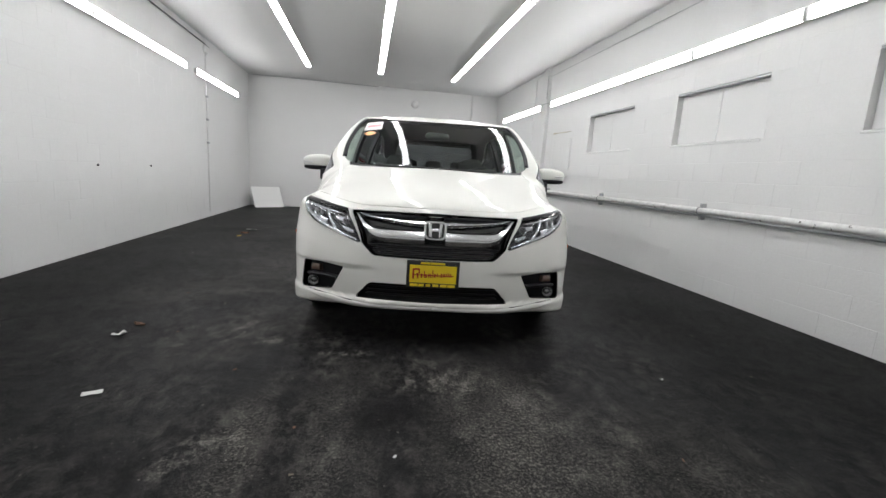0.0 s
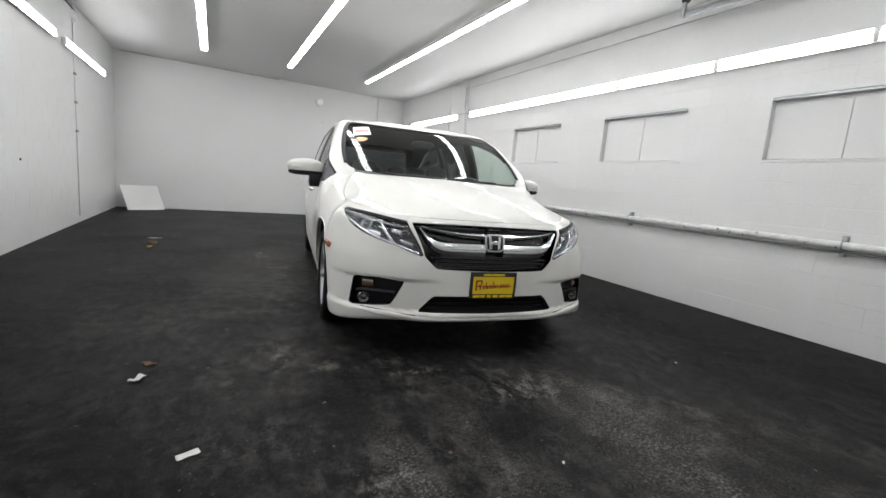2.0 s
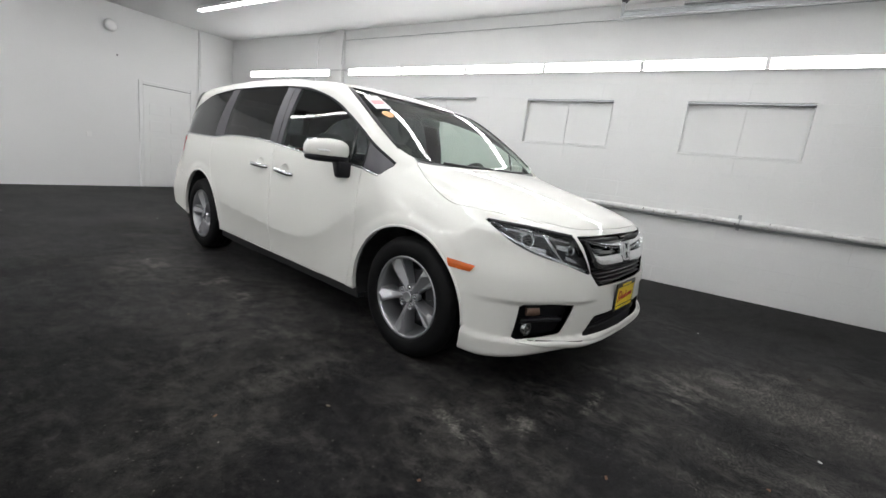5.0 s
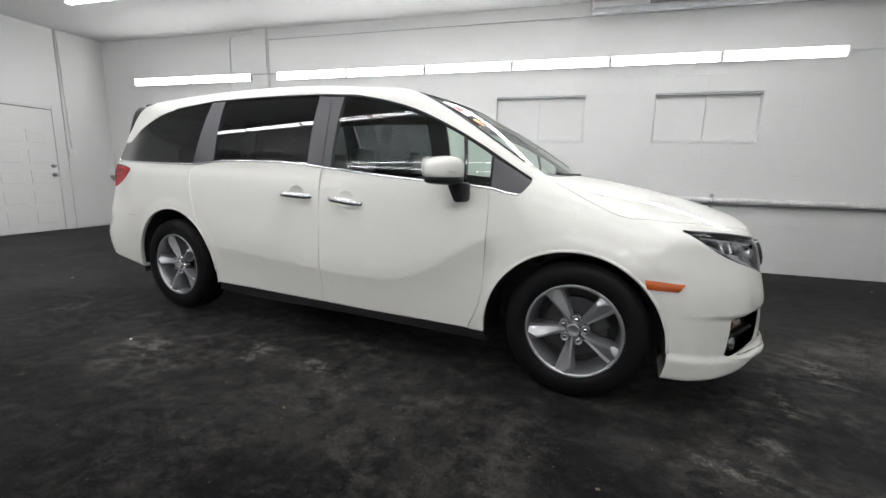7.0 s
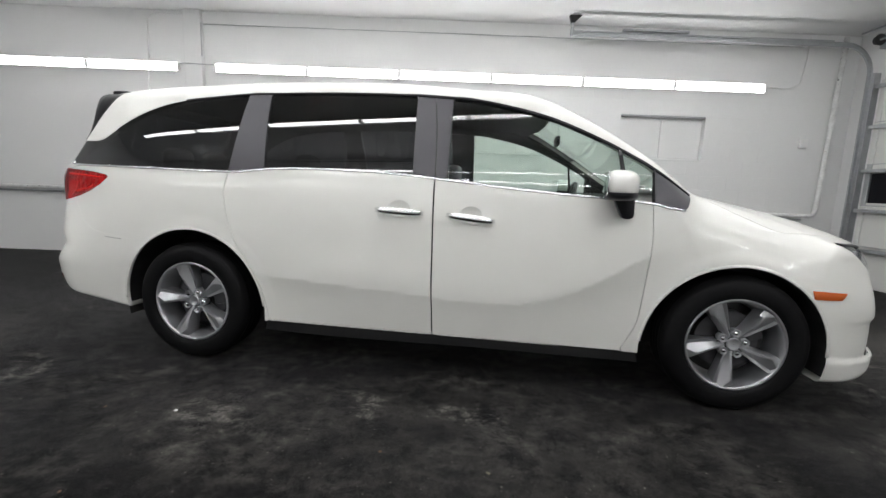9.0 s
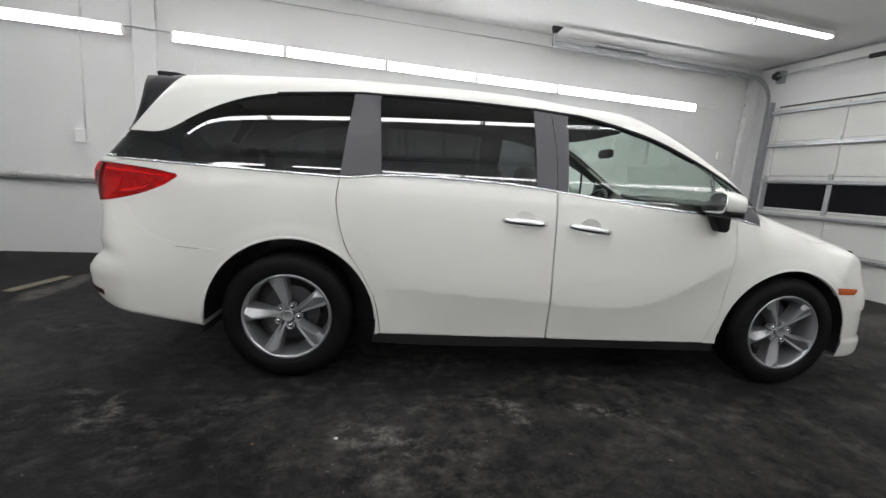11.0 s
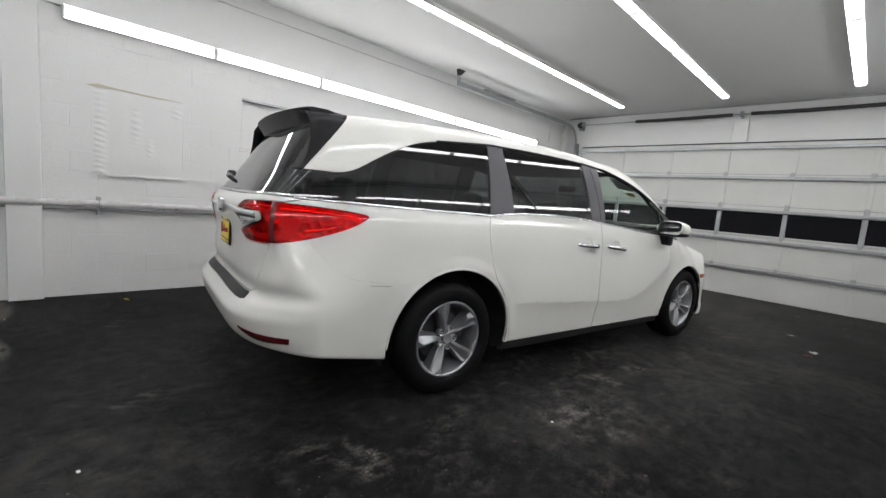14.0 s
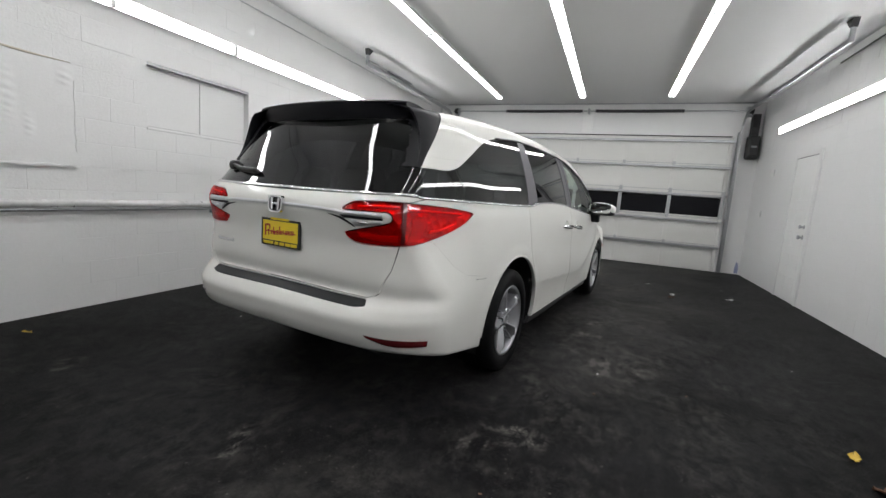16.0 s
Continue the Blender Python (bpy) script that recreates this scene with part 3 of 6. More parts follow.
CUTS = [
    ("arch_front", "side", ring(*ARCHES[0]), lambda P: P[:, 1] > .55),
    ("arch_rear", "side", ring(*ARCHES[1]), lambda P: P[:, 1] > .55),
    ("glass_front", "side", BELT_F[::-1] + [(1.04, 1.12)] + ROOF_F[::-1], lambda P: (P[:, 1] > .70) & (P[:, 2] > .95)),
    ("pillar_b", "side", BELT_B[::-1] + ROOF_F[:1] + [(-.05, 1.569)] + ROOF_M[::-1][:1], lambda P: (P[:, 1] > .5) & (P[:, 2] > .95)),
    ("glass_slide", "side", BELT_M[::-1] + ROOF_M[::-1], lambda P: (P[:, 1] > .5) & (P[:, 2] > .95)),
    ("pillar_c", "side", BELT_C[::-1] + ROOF_M[:1] + QUARTER_TOP[:1], lambda P: (P[:, 1] > .5) & (P[:, 2] > .95)),
    ("glass_quarter", "side", BELT_R[::-1] + QUARTER_TOP, lambda P: (P[:, 1] > .5) & (P[:, 2] > .95)),
    ("sail", "side", [(1.04, 1.044), (1.10, 1.028), (1.19, 1.012), (1.205, 1.018), (1.238, 1.072), (1.232, 1.086), (1.04, 1.205)], lambda P: (P[:, 1] > .80) & (P[:, 2] > .95)),
    ("fin", "side", [(-2.07, 1.70), (-2.10, 1.64), (-2.138, 1.582), (-2.25, 1.442), (-2.372, 1.292), (-2.8, 1.29), (-2.8, 1.8), (-2.09, 1.8)], lambda P: (P[:, 1] > .655 - .24 * (P[:, 2] - 1.3) - .10 * ease(1.50, 1.62, P[:, 2])) & (P[:, 2] > 1.2)),
    ("glass_rear", "rear", [(-.02, 1.136), (.80, 1.148), (.815, 1.16), (.80, 1.29), (.69, 1.62), (.60, 1.63), (-.02, 1.635)], lambda P: (P[:, 0] < .09 - REAR(P[:, 2])) & (P[:, 2] > 1.0)),
    ("windscreen", "top", [(.585, -.02), (.565, .35), (.50, .66)] + curve([(.505, .690), (.66, .735), (.85, .768), (1.02, .783), (1.17, .776)], 4) + curve([(1.195, .766), (1.235, .722), (1.268, .60), (1.30, .38), (1.316, .2), (1.32, -.02)], 4), lambda P: P[:, 2] > .9),
    ("cowl", "top", curve([(1.32, -.02), (1.316, .2), (1.30, .38), (1.268, .60), (1.235, .722)], 4) + curve([(1.27, .722), (1.306, .60), (1.34, .38), (1.357, .2), (1.362, -.02)], 4), lambda P: P[:, 2] > .9),
    ("headlight", "fdiag", HEADLIGHT, lambda P: P[:, 0] > 1.5),
    ("grille", "front", GRILLE, lambda P: P[:, 0] > 1.6),
    ("fog_pocket", "front", FOG, lambda P: P[:, 0] > 1.6),
    ("intake", "front", INTAKE, lambda P: P[:, 0] > 1.6),
    ("taillight", "rdiag", TAILLIGHT, lambda P: P[:, 0] < -1.7),
    ("step_pad", "rear", [(-.02, .600), (.56, .594), (.615, .604), (.60, .634), (-.02, .640)], lambda P: P[:, 0] < -2.2),
    ("rocker", "side", [(-1.2, .10), (-1.2, .277), (1.25, .272), (1.25, .10)], lambda P: (P[:, 1] > .5) & (np.abs(P[:, 0]) < 1.35)),
    ("cup_front", "side", [(.148 + .056 * math.cos(a), .940 + .043 * math.sin(a)) for a in np.linspace(0, math.tau, 25)[:-1]], lambda P: P[:, 1] > .5),
    ("cup_slide", "side", [(-.235 + .056 * math.cos(a), .958 + .043 * math.sin(a)) for a in np.linspace(0, math.tau, 25)[:-1]], lambda P: P[:, 1] > .5),
    ("front_door", "side", FRONT_EDGE + [(-.04, .276), (-.048, .6), (-.055, 1.130), (.012, 1.124)] + BELT_F[::-1][1:-1], lambda P: P[:, 1] > .5),
    ("sliding_door", "side", [(-.04, .276)] + BACK_EDGE[::-1] + [(-1.14, 1.137)] + BELT_M[::-1] + [(-.055, 1.130), (-.048, .6)], lambda P: P[:, 1] > .5),
    ("hood", "top", curve([(1.362, -.02), (1.357, .2), (1.34, .38), (1.306, .60), (1.27, .722)], 4) + curve([(1.30, .742), (1.42, .798), (1.58, .836), (1.72, .838), (1.86, .812)], 4) + curve([(1.93, .762), (2.08, .655), (2.22, .50), (2.275, .28), (2.292, -.02)], 5), lambda P: (P[:, 2] > .75) & (P[:, 0] > .8)),
    ("front_bumper", "side", [(3, 0), (3, .836), (2.0, .836), (1.86, .80), (1.80, .64), (1.80, .50), (1.80, 0)], lambda P: P[:, 0] > 1.2),
    ("tailgate", "rear", [(-.02, .645), (.60, .637), (.66, .66), (.715, .78), (.742, .90), (.736, 1.10), (.80, 1.148), (-.02, 1.136)], lambda P: (P[:, 0] < -2.0)),
    ("rear_bumper", "side", [(-3, 0), (-1.6, 0), (-1.6, .70), (-1.85, .705), (-2.15, .745), (-2.25, .80), (-2.36, .925), (-2.40, .93), (-3, .93)], lambda P: P[:, 0] < -1.2),
]


def inside(poly, uv):
    q = np.array(poly)
    a, b = q, np.roll(q, -1, 0)
    out = np.zeros(len(uv), bool)
    for (ax, ay), (bx, by) in zip(a, b):
        if ay == by:
            continue
        hit = ((ay > uv[:, 1]) != (by > uv[:, 1])) & (uv[:, 0] < (bx - ax) * (uv[:, 1] - ay) / (by - ay) + ax)
        out ^= hit
    return out


def nearest(poly, uv):
    q = np.array(poly)
    best, at = np.full(len(uv), 1e9), np.zeros((len(uv), 2))
    for a, b in zip(q, np.roll(q, -1, 0)):
        d = b - a
        t = np.clip(((uv - a) @ d) / max(d @ d, 1e-12), 0, 1)
        p = a + t[:, None] * d
        r = np.hypot(*(uv - p).T)
        m = r < best
        best[m], at[m] = r[m], p[m]
    return best, at


def make_shell():
    """The left half of the shell as quads, with its vertices drawn onto the outlines that cut it."""
    nx, ny, nz = 270, 56, 130
    gx, gy, gz = np.linspace(-2.80, 2.46, nx + 1), np.linspace(0, 1.07, ny + 1), np.linspace(-.32, 1.80, nz + 1)
    idx, pts, quads = {}, [], []

    def vid(i, j, k):
        key = (i, j, k)
        if key not in idx:
            idx[key] = len(pts)
            pts.append((gx[i], gy[j], gz[k]))
        return idx[key]

    for i in range(nx):
        for k in range(nz):
            quads.append((vid(i, ny, k), vid(i, ny, k + 1), vid(i + 1, ny, k + 1), vid(i + 1, ny, k)))
        for j in range(ny):
            quads.append((vid(i, j, nz), vid(i + 1, j, nz), vid(i + 1, j + 1, nz), vid(i, j + 1, nz)))
    for j in range(ny):
        for k in range(nz):
            quads.append((vid(nx, j, k), vid(nx, j + 1, k), vid(nx, j + 1, k + 1), vid(nx, j, k + 1)))
            quads.append((vid(0, j, k), vid(0, j, k + 1), vid(0, j + 1, k + 1), vid(0, j + 1, k)))
    p, Q = np.array(pts), np.array(quads)
    q = np.stack([.74 * p[:, 0], .3 * p[:, 1], .60 + .10 * (p[:, 2] - .6)], 1)
    P = solve(q, p)
    E = np.unique(np.sort(np.concatenate([Q[:, [0, 1]], Q[:, [1, 2]], Q[:, [2, 3]], Q[:, [3, 0]]]), 1), axis=0)
    marks = np.zeros(len(P), np.int64)
    for c, (_, view, poly, dom) in enumerate(CUTS):
        U, V, W = VIEWS[view]
        uv = np.stack([P @ U, P @ V], 1)
        ok = dom(P)
        lo, hi = np.min(poly, 0) - .05, np.max(poly, 0) + .05
        near = ok & (uv > lo).all(1) & (uv < hi).all(1)
        ids = np.nonzero(near)[0]
        dist, foot = nearest(poly, uv[ids])
        D, G = np.full(len(P), 1e9), np.zeros((len(P), 2))
        D[ids], G[ids] = dist, foot
        ins = inside(poly, uv)
        on = D < 1e-5
        marks[on] |= 1 << c
        e = E[near[E].all(1) & (ins[E[:, 0]] != ins[E[:, 1]]) & ~on[E].any(1)]
        pick = np.where(D[e[:, 0]] < D[e[:, 1]], e[:, 0], e[:, 1])
        other = np.where(D[e[:, 0]] < D[e[:, 1]], e[:, 1], e[:, 0])
        swap = (marks[pick] != 0) & (marks[other] == 0)
        pick = np.unique(np.where(swap, other, pick))
        pick = pick[(marks[pick] == 0) & (D[pick] < .03)]
        keep = np.abs(P[pick, 1]) < 1e-6
        base = G[pick, :1] * U + G[pick, 1:] * V
        cur = (P[pick] @ W)
        for _ in range(6):
            X = base + W * cur[:, None]
            f0 = F(*X.T)
            f1 = F(*(X + W * 1e-3).T)
            g = np.maximum((f1 - f0) / 1e-3, .15)
            cur = cur - np.clip(f0 / g, -.03, .03)
        X = base + W * cur[:, None]
        X[keep, 1] = 0
        P[pick] = X
        marks[pick] |= 1 << c
    # split the quads whose corners were drawn onto a line
    faces = []
    m = marks[Q]
    ac, bd = (m[:, 0] & m[:, 2]) != 0, (m[:, 1] & m[:, 3]) != 0
    for f, x, y in zip(Q.tolist(), ac, bd):
        if x and not y:
            faces += [(f[0], f[1], f[2]), (f[0], f[2], f[3])]
        elif y and not x:
            faces += [(f[0], f[1], f[3]), (f[1], f[2], f[3])]
        else:
            faces.append(tuple(f))
    C = np.array([P[list(f)].mean(0) for f in faces])
    label = np.full(len(faces), -1)
    for c, (_, view, poly, dom) in enumerate(CUTS):
        U, V, W = VIEWS[view]
        hit = inside(poly, np.stack([C @ U, C @ V], 1)) & dom(C) & (label < 0)
        label[hit] = c
    return P, faces, label, C, normals_at(P)


SHELL_P, SHELL_F, SHELL_L, SHELL_C, SHELL_N = make_shell()
NAMES = [c[0] for c in CUTS]


def pick_faces(names, where=None):
    ids = [NAMES.index(n) if n else -1 for n in names]
    sel = np.isin(SHELL_L, ids)
    if where is not None:
        sel &= where(SHELL_C)
    return [SHELL_F[k] for k in np.nonzero(sel)[0]]


def panel(name, faces, mat, parent, side=0, inset=0.0, depth=0.0, gap=.003, flange=.028, label=""):
    """A panel from faces of the shell. side: 1 left, -1 right, 0 both halves in one; inset: how deep it lies under the shell; flange: the turned-in edge."""
    within = sorted({i for f in faces for i in f})
    remap = {i: k for k, i in enumerate(within)}
    V, N = SHELL_P[within].copy(), SHELL_N[within].copy()
    Fc = [tuple(remap[i] for i in f) for f in faces]
    count = {}
    for k, f in enumerate(Fc):
        for a, b in zip(f, f[1:] + f[:1]):
            count.setdefault((min(a, b), max(a, b)), []).append((k, a, b))
    edge = [v[0] for v in count.values() if len(v) == 1]
    if side == 0:
        edge = [e for e in edge if abs(V[e[1], 1]) > 1e-5 or abs(V[e[2], 1]) > 1e-5]
    pull = np.zeros_like(V)
    for k, a, b in edge:
        c = V[list(Fc[k])].mean(0)
        t = V[b] - V[a]
        t /= max(np.linalg.norm(t), 1e-9)
        for v in (a, b):
            d = c - (V[a] + V[b]) / 2
            d = d - t * (d @ t)
            pull[v] += d / max(np.linalg.norm(d), 1e-9)
    L = np.linalg.norm(pull, axis=1)
    unit = pull / np.maximum(L, 1e-6)[:, None]
    if gap and len(edge):
        k = L > 1e-6
        pull[k] = pull[k] / L[k][:, None] * gap
        pull[:, 1] *= np.abs(V[:, 1]) > 1e-5
        V = V + pull
    V = V - N * inset
    verts, norms, fac = [V], [N], list(Fc)
    n0 = len(V)
    if flange and len(edge):
        ev = sorted({v for _, a, b in edge for v in (a, b)})
        em = {v: k for k, v in enumerate(ev)}
        pn = unit[ev]
        verts += [V[ev], V[ev] - N[ev] * flange + pn * .003]
        norms += [-pn + N[ev] * .5, -pn]
        ne = len(ev)
        for _, a, b in edge:
            fac.append((n0 + em[b], n0 + em[a], n0 + ne + em[a], n0 + ne + em[b]))
    V, N = np.concatenate(verts), np.concatenate(norms)

    def mirrored(V, N, fac):
        S = np.array([1, -1, 1.])
        return V * S, N * S, [f[::-1] for f in fac]

    if side == -1:
        V, N, fac = mirrored(V, N, fac)
    if side == 0:
        V2, N2, f2 = mirrored(V, N, fac)
        V, N, fac = np.concatenate([V, V2]), np.concatenate([N, N2]), fac + [tuple(i + len(V) for i in f) for f in f2]
    me = bpy.data.meshes.new(name)
    me.from_pydata(V.tolist(), [], fac)
    me.shade_smooth()
    ln = np.linalg.norm(N, axis=1)
    N[ln < 1e-6] = (0, 0, 1)
    N = N / np.maximum(ln, 1e-6)[:, None]
    me.normals_split_custom_set_from_vertices(N.tolist())
    me.materials.append(mat)
    ob = new(name, me)
    ob.parent = parent
    if label:
        ob["label"] = label
    return ob


CAR_PAINT = material("pearl_white_car_paint", (0.70, 0.697, 0.662), 0.55, coat=0.6, grain=900, vary=0.012, blotch=(2, 0.01), spec=0.12)
PRIVACY = thin_glass("privacy_glass", (0.10, 0.104, 0.112), 1.0)
CLEAR = thin_glass("green_tinted_glass", (0.78, 0.86, 0.81), 0.62)
LENS = thin_glass("clear_lens", (0.93, 0.94, 0.95), 0.9)
SATIN_BLACK = material("satin_black_plastic", (0.007, 0.007, 0.009), 0.40, spec=0.22, grain=240, vary=0.15, blotch=(5, 0.12))
PILLAR = material("charcoal_pillar_film", (0.055, 0.053, 0.062), 0.38, grain=300, vary=0.05)
GLOSS_BLACK = material("gloss_black", (0.008, 0.008, 0.009), 0.12, coat=0.6)
CHROME = material("chrome", (0.78, 0.79, 0.80), 0.07, 1.0, grain=6, vary=0.02)
SATIN_CHROME = material("satin_chrome", (0.80, 0.81, 0.82), 0.20, 1.0, grain=8, vary=0.03)
RED_LENS = thin_glass("red_lamp_lens", (0.95, 0.12, 0.12), 0.5)
DARK_RED = material("dark_red_lens", (0.10, 0.006, 0.008), 0.15, coat=0.8, grain=120, vary=0.2)
AMBER = material("amber_lens", (0.55, 0.11, 0.02), 0.2, coat=0.8, grain=220, vary=0.15)
TRIM_DARK = material("cabin_trim", (0.022, 0.022, 0.024), 0.6, grain=150, vary=0.15, bump=0.0003)
SEAT_CLOTH = material("grey_leather", (0.055, 0.055, 0.058), 0.5, grain=120, vary=0.12, bump=0.0004)
RUBBER = material("tyre_rubber", (0.006, 0.006, 0.0065), 0.6, grain=140, vary=0.25, bump=0.0004, spec=0.12)
ALLOY = material("silver_alloy", (0.42, 0.425, 0.44), 0.36, 0.80, grain=200, vary=0.03)
ALLOY_DARK = material("dark_alloy", (0.09, 0.09, 0.095), 0.4, 0.7, grain=90, vary=0.1)

van = thing("minivan", pose(0.6385, 5.0406, 0, 0, 0, -98.3), "pearl white minivan with dark rear glass, parked on the asphalt", "car")
rest = [""]
LEFT, RIGHT = 1, -1
panel("roof", pick_faces(rest, lambda C: (C[:, 2] > 1.35) & (C[:, 0] > -2.6)), CAR_PAINT, van, 0, gap=0, flange=0)
panel("hood", pick_faces(["hood"]), CAR_PAINT, van, 0, gap=.0045)
panel("front_bumper", pick_faces(["front_bumper"]), CAR_PAINT, van, 0, gap=0, flange=0)
panel("rear_bumper", pick_faces(["rear_bumper"]), CAR_PAINT, van, 0, gap=.0003)
panel("tailgate", pick_faces(["tailgate"]), CAR_PAINT, van, 0, gap=.0045)
panel("step_pad", pick_faces(["step_pad"]), SATIN_BLACK, van, 0, label="black plastic pad on the bumper")
panel("cowl", pick_faces(["cowl"]), BLACK_PLASTIC, van, 0, inset=.004, label="black plastic wiper cowl")
panel("windscreen", pick_faces(["windscreen"]), CLEAR, van, 0, inset=.003, gap=0, flange=0, label="tinted windscreen")
panel("rear_window", pick_faces(["glass_rear"]), PRIVACY, van, 0, inset=.002, gap=0, flange=0, label="dark rear window")
for s in (LEFT, RIGHT):
    panel("fender", pick_faces(rest, lambda C: (C[:, 2] <= 1.35) & (C[:, 0] > 0)), CAR_PAINT, van, s, gap=0, label="front wing")
    panel("quarter_panel", pick_faces(rest, lambda C: (C[:, 2] <= 1.35) & (C[:, 0] <= 0)), CAR_PAINT, van, s, gap=.0003)
    panel("front_door", pick_faces(["front_door"]), CAR_PAINT, van, s, gap=.0045)
    panel("sliding_door", pick_faces(["sliding_door"]), CAR_PAINT, van, s, gap=.0045)
    for cx, cz, door in ((.148, .940, "front_door"), (-.235, .958, "sliding_door")):
        # a shallow hand cup behind the handle
        bm = bmesh.new()
        rings = []
        for k in range(7):
            r = 1.13 * k / 6
            ring_pts = [(cx + .056 * r * math.cos(a), cz + .043 * r * math.sin(a)) for a in np.linspace(0, math.tau, 29)[:-1]] if k else [(cx, cz)]
            P = on_shell("side", ring_pts, -.0012 - .020 * max(0, 1 - (r / 1.13) ** 2))
            rings.append([bm.verts.new((q[0], s * q[1], q[2])) for q in P])
        for k in range(28):
            bm.faces.new((rings[0][0], rings[1][k], rings[1][(k + 1) % 28]))
            for A, B in zip(rings[1:], rings[2:]):
                bm.faces.new((A[k], B[k], B[(k + 1) % 28], A[(k + 1) % 28]))
        bmesh.ops.recalc_face_normals(bm, faces=bm.faces[:])
        bm.faces.ensure_lookup_table()
        if bm.faces[0].normal.y * s < 0:
            bmesh.ops.reverse_faces(bm, faces=bm.faces[:])
        part("handle_cup", bm, CAR_PAINT, [o for o in van.children if o.name.split(".")[0] == door][-1], "", True)
    panel("rocker", pick_faces(["rocker"]), BLACK_PLASTIC, van, s, inset=.02, label="black plastic sill")
    panel("front_window", pick_faces(["glass_front"]), CLEAR, van, s, inset=.006, gap=0, flange=0, label="tinted side window")
    panel("sliding_window", pick_faces(["glass_slide"]), PRIVACY, van, s, inset=.004, gap=0, flange=0, label="dark privacy window")
    panel("quarter_window", pick_faces(["glass_quarter"]), PRIVACY, van, s, inset=.003, gap=0, flange=0, label="dark privacy window")
    panel("pillar", pick_faces(["pillar_b"]), PILLAR, van, s, inset=.001, label="charcoal door pillar")
    panel("pillar", pick_faces(["pillar_c"]), PILLAR, van, s, inset=.001, label="charcoal door pillar")
    panel("sail", pick_faces(["sail"]), PILLAR, van, s, inset=.001, label="charcoal corner trim")
    panel("headlight", pick_faces(["headlight"]), LENS, van, s, gap=.001, flange=0, label="clear headlight")
    panel("taillight", pick_faces(["taillight"]), RED_LENS, van, s, inset=-.004, label="red tail light")


# ---- parts laid on the shell ----
def sided(P, s):
    P = np.array(P, float)
    if s == RIGHT:
        P = P * np.array([1, -1, 1.])
    return P


def strip(name, view, top, bottom, mat, parent, side=LEFT, lift=.003, bulge=0.0, rows=4, n=5, label="", sink=.01):
    """A skin between two lines of a view, lifted off the shell and swelling by bulge; its edges turn down into the shell."""
    a, b = np.array(curve(top, n)), np.array(curve(bottom, n))
    if len(a) != len(b):
        t = np.linspace(0, 1, len(a))
        u = np.linspace(0, 1, len(b))
        b = np.stack([np.interp(t, u, b[:, k]) for k in range(2)], 1)
    cols = len(a)
    V, N = [], []
    for r in range(rows + 1):
        t = r / rows
        P = on_shell(view, a * (1 - t) + b * t)
        Nn = normals_at(P)
        V.append(P + Nn * (lift + bulge * math.sin(math.pi * t)))
        N.append(Nn)
    V, N = np.array(V), np.array(N)
    bm = bmesh.new()
    grid = [[bm.verts.new(sided(V[r, c], side)) for c in range(cols)] for r in range(rows + 1)]
    for r in range(rows):
        for c in range(cols - 1):
            bm.faces.new((grid[r][c], grid[r][c + 1], grid[r + 1][c + 1], grid[r + 1][c]))
    rim = [(0, c) for c in range(cols)] + [(r, cols - 1) for r in range(1, rows + 1)] + [(rows, c) for c in range(cols - 2, -1, -1)] + [(r, 0) for r in range(rows - 1, 0, -1)]
    low = [bm.verts.new(sided(V[r, c] - N[r, c] * sink, side)) for r, c in rim]
    for k in range(len(rim)):
        j = (k + 1) % len(rim)
        bm.faces.new((grid[rim[k][0]][rim[k][1]], low[k], low[j], grid[rim[j][0]][rim[j][1]]))
    bmesh.ops.remove_doubles(bm, verts=bm.verts[:], dist=1e-5)
    bmesh.ops.recalc_face_normals(bm, faces=bm.faces[:])
    # the outside is the side away from the middle of the van
    bm.faces.ensure_lookup_table()
    f = bm.faces[0]
    nn = N[0, 0] * (np.array([1, -1, 1.]) if side == RIGHT else 1)
    if Vector(nn).dot(f.normal) < 0:
        bmesh.ops.reverse_faces(bm, faces=bm.faces[:])
    ob = part(name, bm, mat, parent, label)
    for p in ob.data.polygons:
        p.use_smooth = True
    ob.data.set_sharp_from_angle(angle=radians(40))
    return ob


def bead(name, view, line, width, mat, parent, side=LEFT, height=.004, lift=0.0, n=5, label="", taper=0):
    """A half-round bar along a line of a view; its far end may run out over some steps."""
    pts = np.array(curve(line, n))
    P = on_shell(view, pts)
    N = normals_at(P)
    T = np.gradient(P, axis=0)
    T /= np.linalg.norm(T, axis=1)[:, None]
    B = np.cross(N, T)
    prof = [(-.5, -.6), (-.5, .35), (-.25, 1), (.25, 1), (.5, .35), (.5, -.6)]
    bm = bmesh.new()
    rows = []
    for k in range(len(P)):
        f = min(1, (len(P) - 1 - k) / taper + .08) if taper else 1
        rows.append([bm.verts.new(sided(P[k] + B[k] * width * f * u + N[k] * (lift + height * (w if w < 0 else w * f)), side)) for u, w in prof])
    for A, C in zip(rows, rows[1:]):
        for i in range(len(prof) - 1):
            bm.faces.new((A[i], A[i + 1], C[i + 1], C[i]))
    bm.faces.new(rows[0])
    bm.faces.new(rows[-1][::-1])
    bmesh.ops.recalc_face_normals(bm, faces=bm.faces[:])
    return part(name, bm, mat, parent, label, True)


def find(name, side=None):
    """The van's part of that name; side picks the left or right one by its middle."""
    for ob in van.children:
        if ob.name.split(".")[0] == name:
            if side is None:
                return ob
            ys = [v.co.y for v in ob.data.vertices[:40]]
            if (sum(ys) > 0) == (side == LEFT):
                return ob


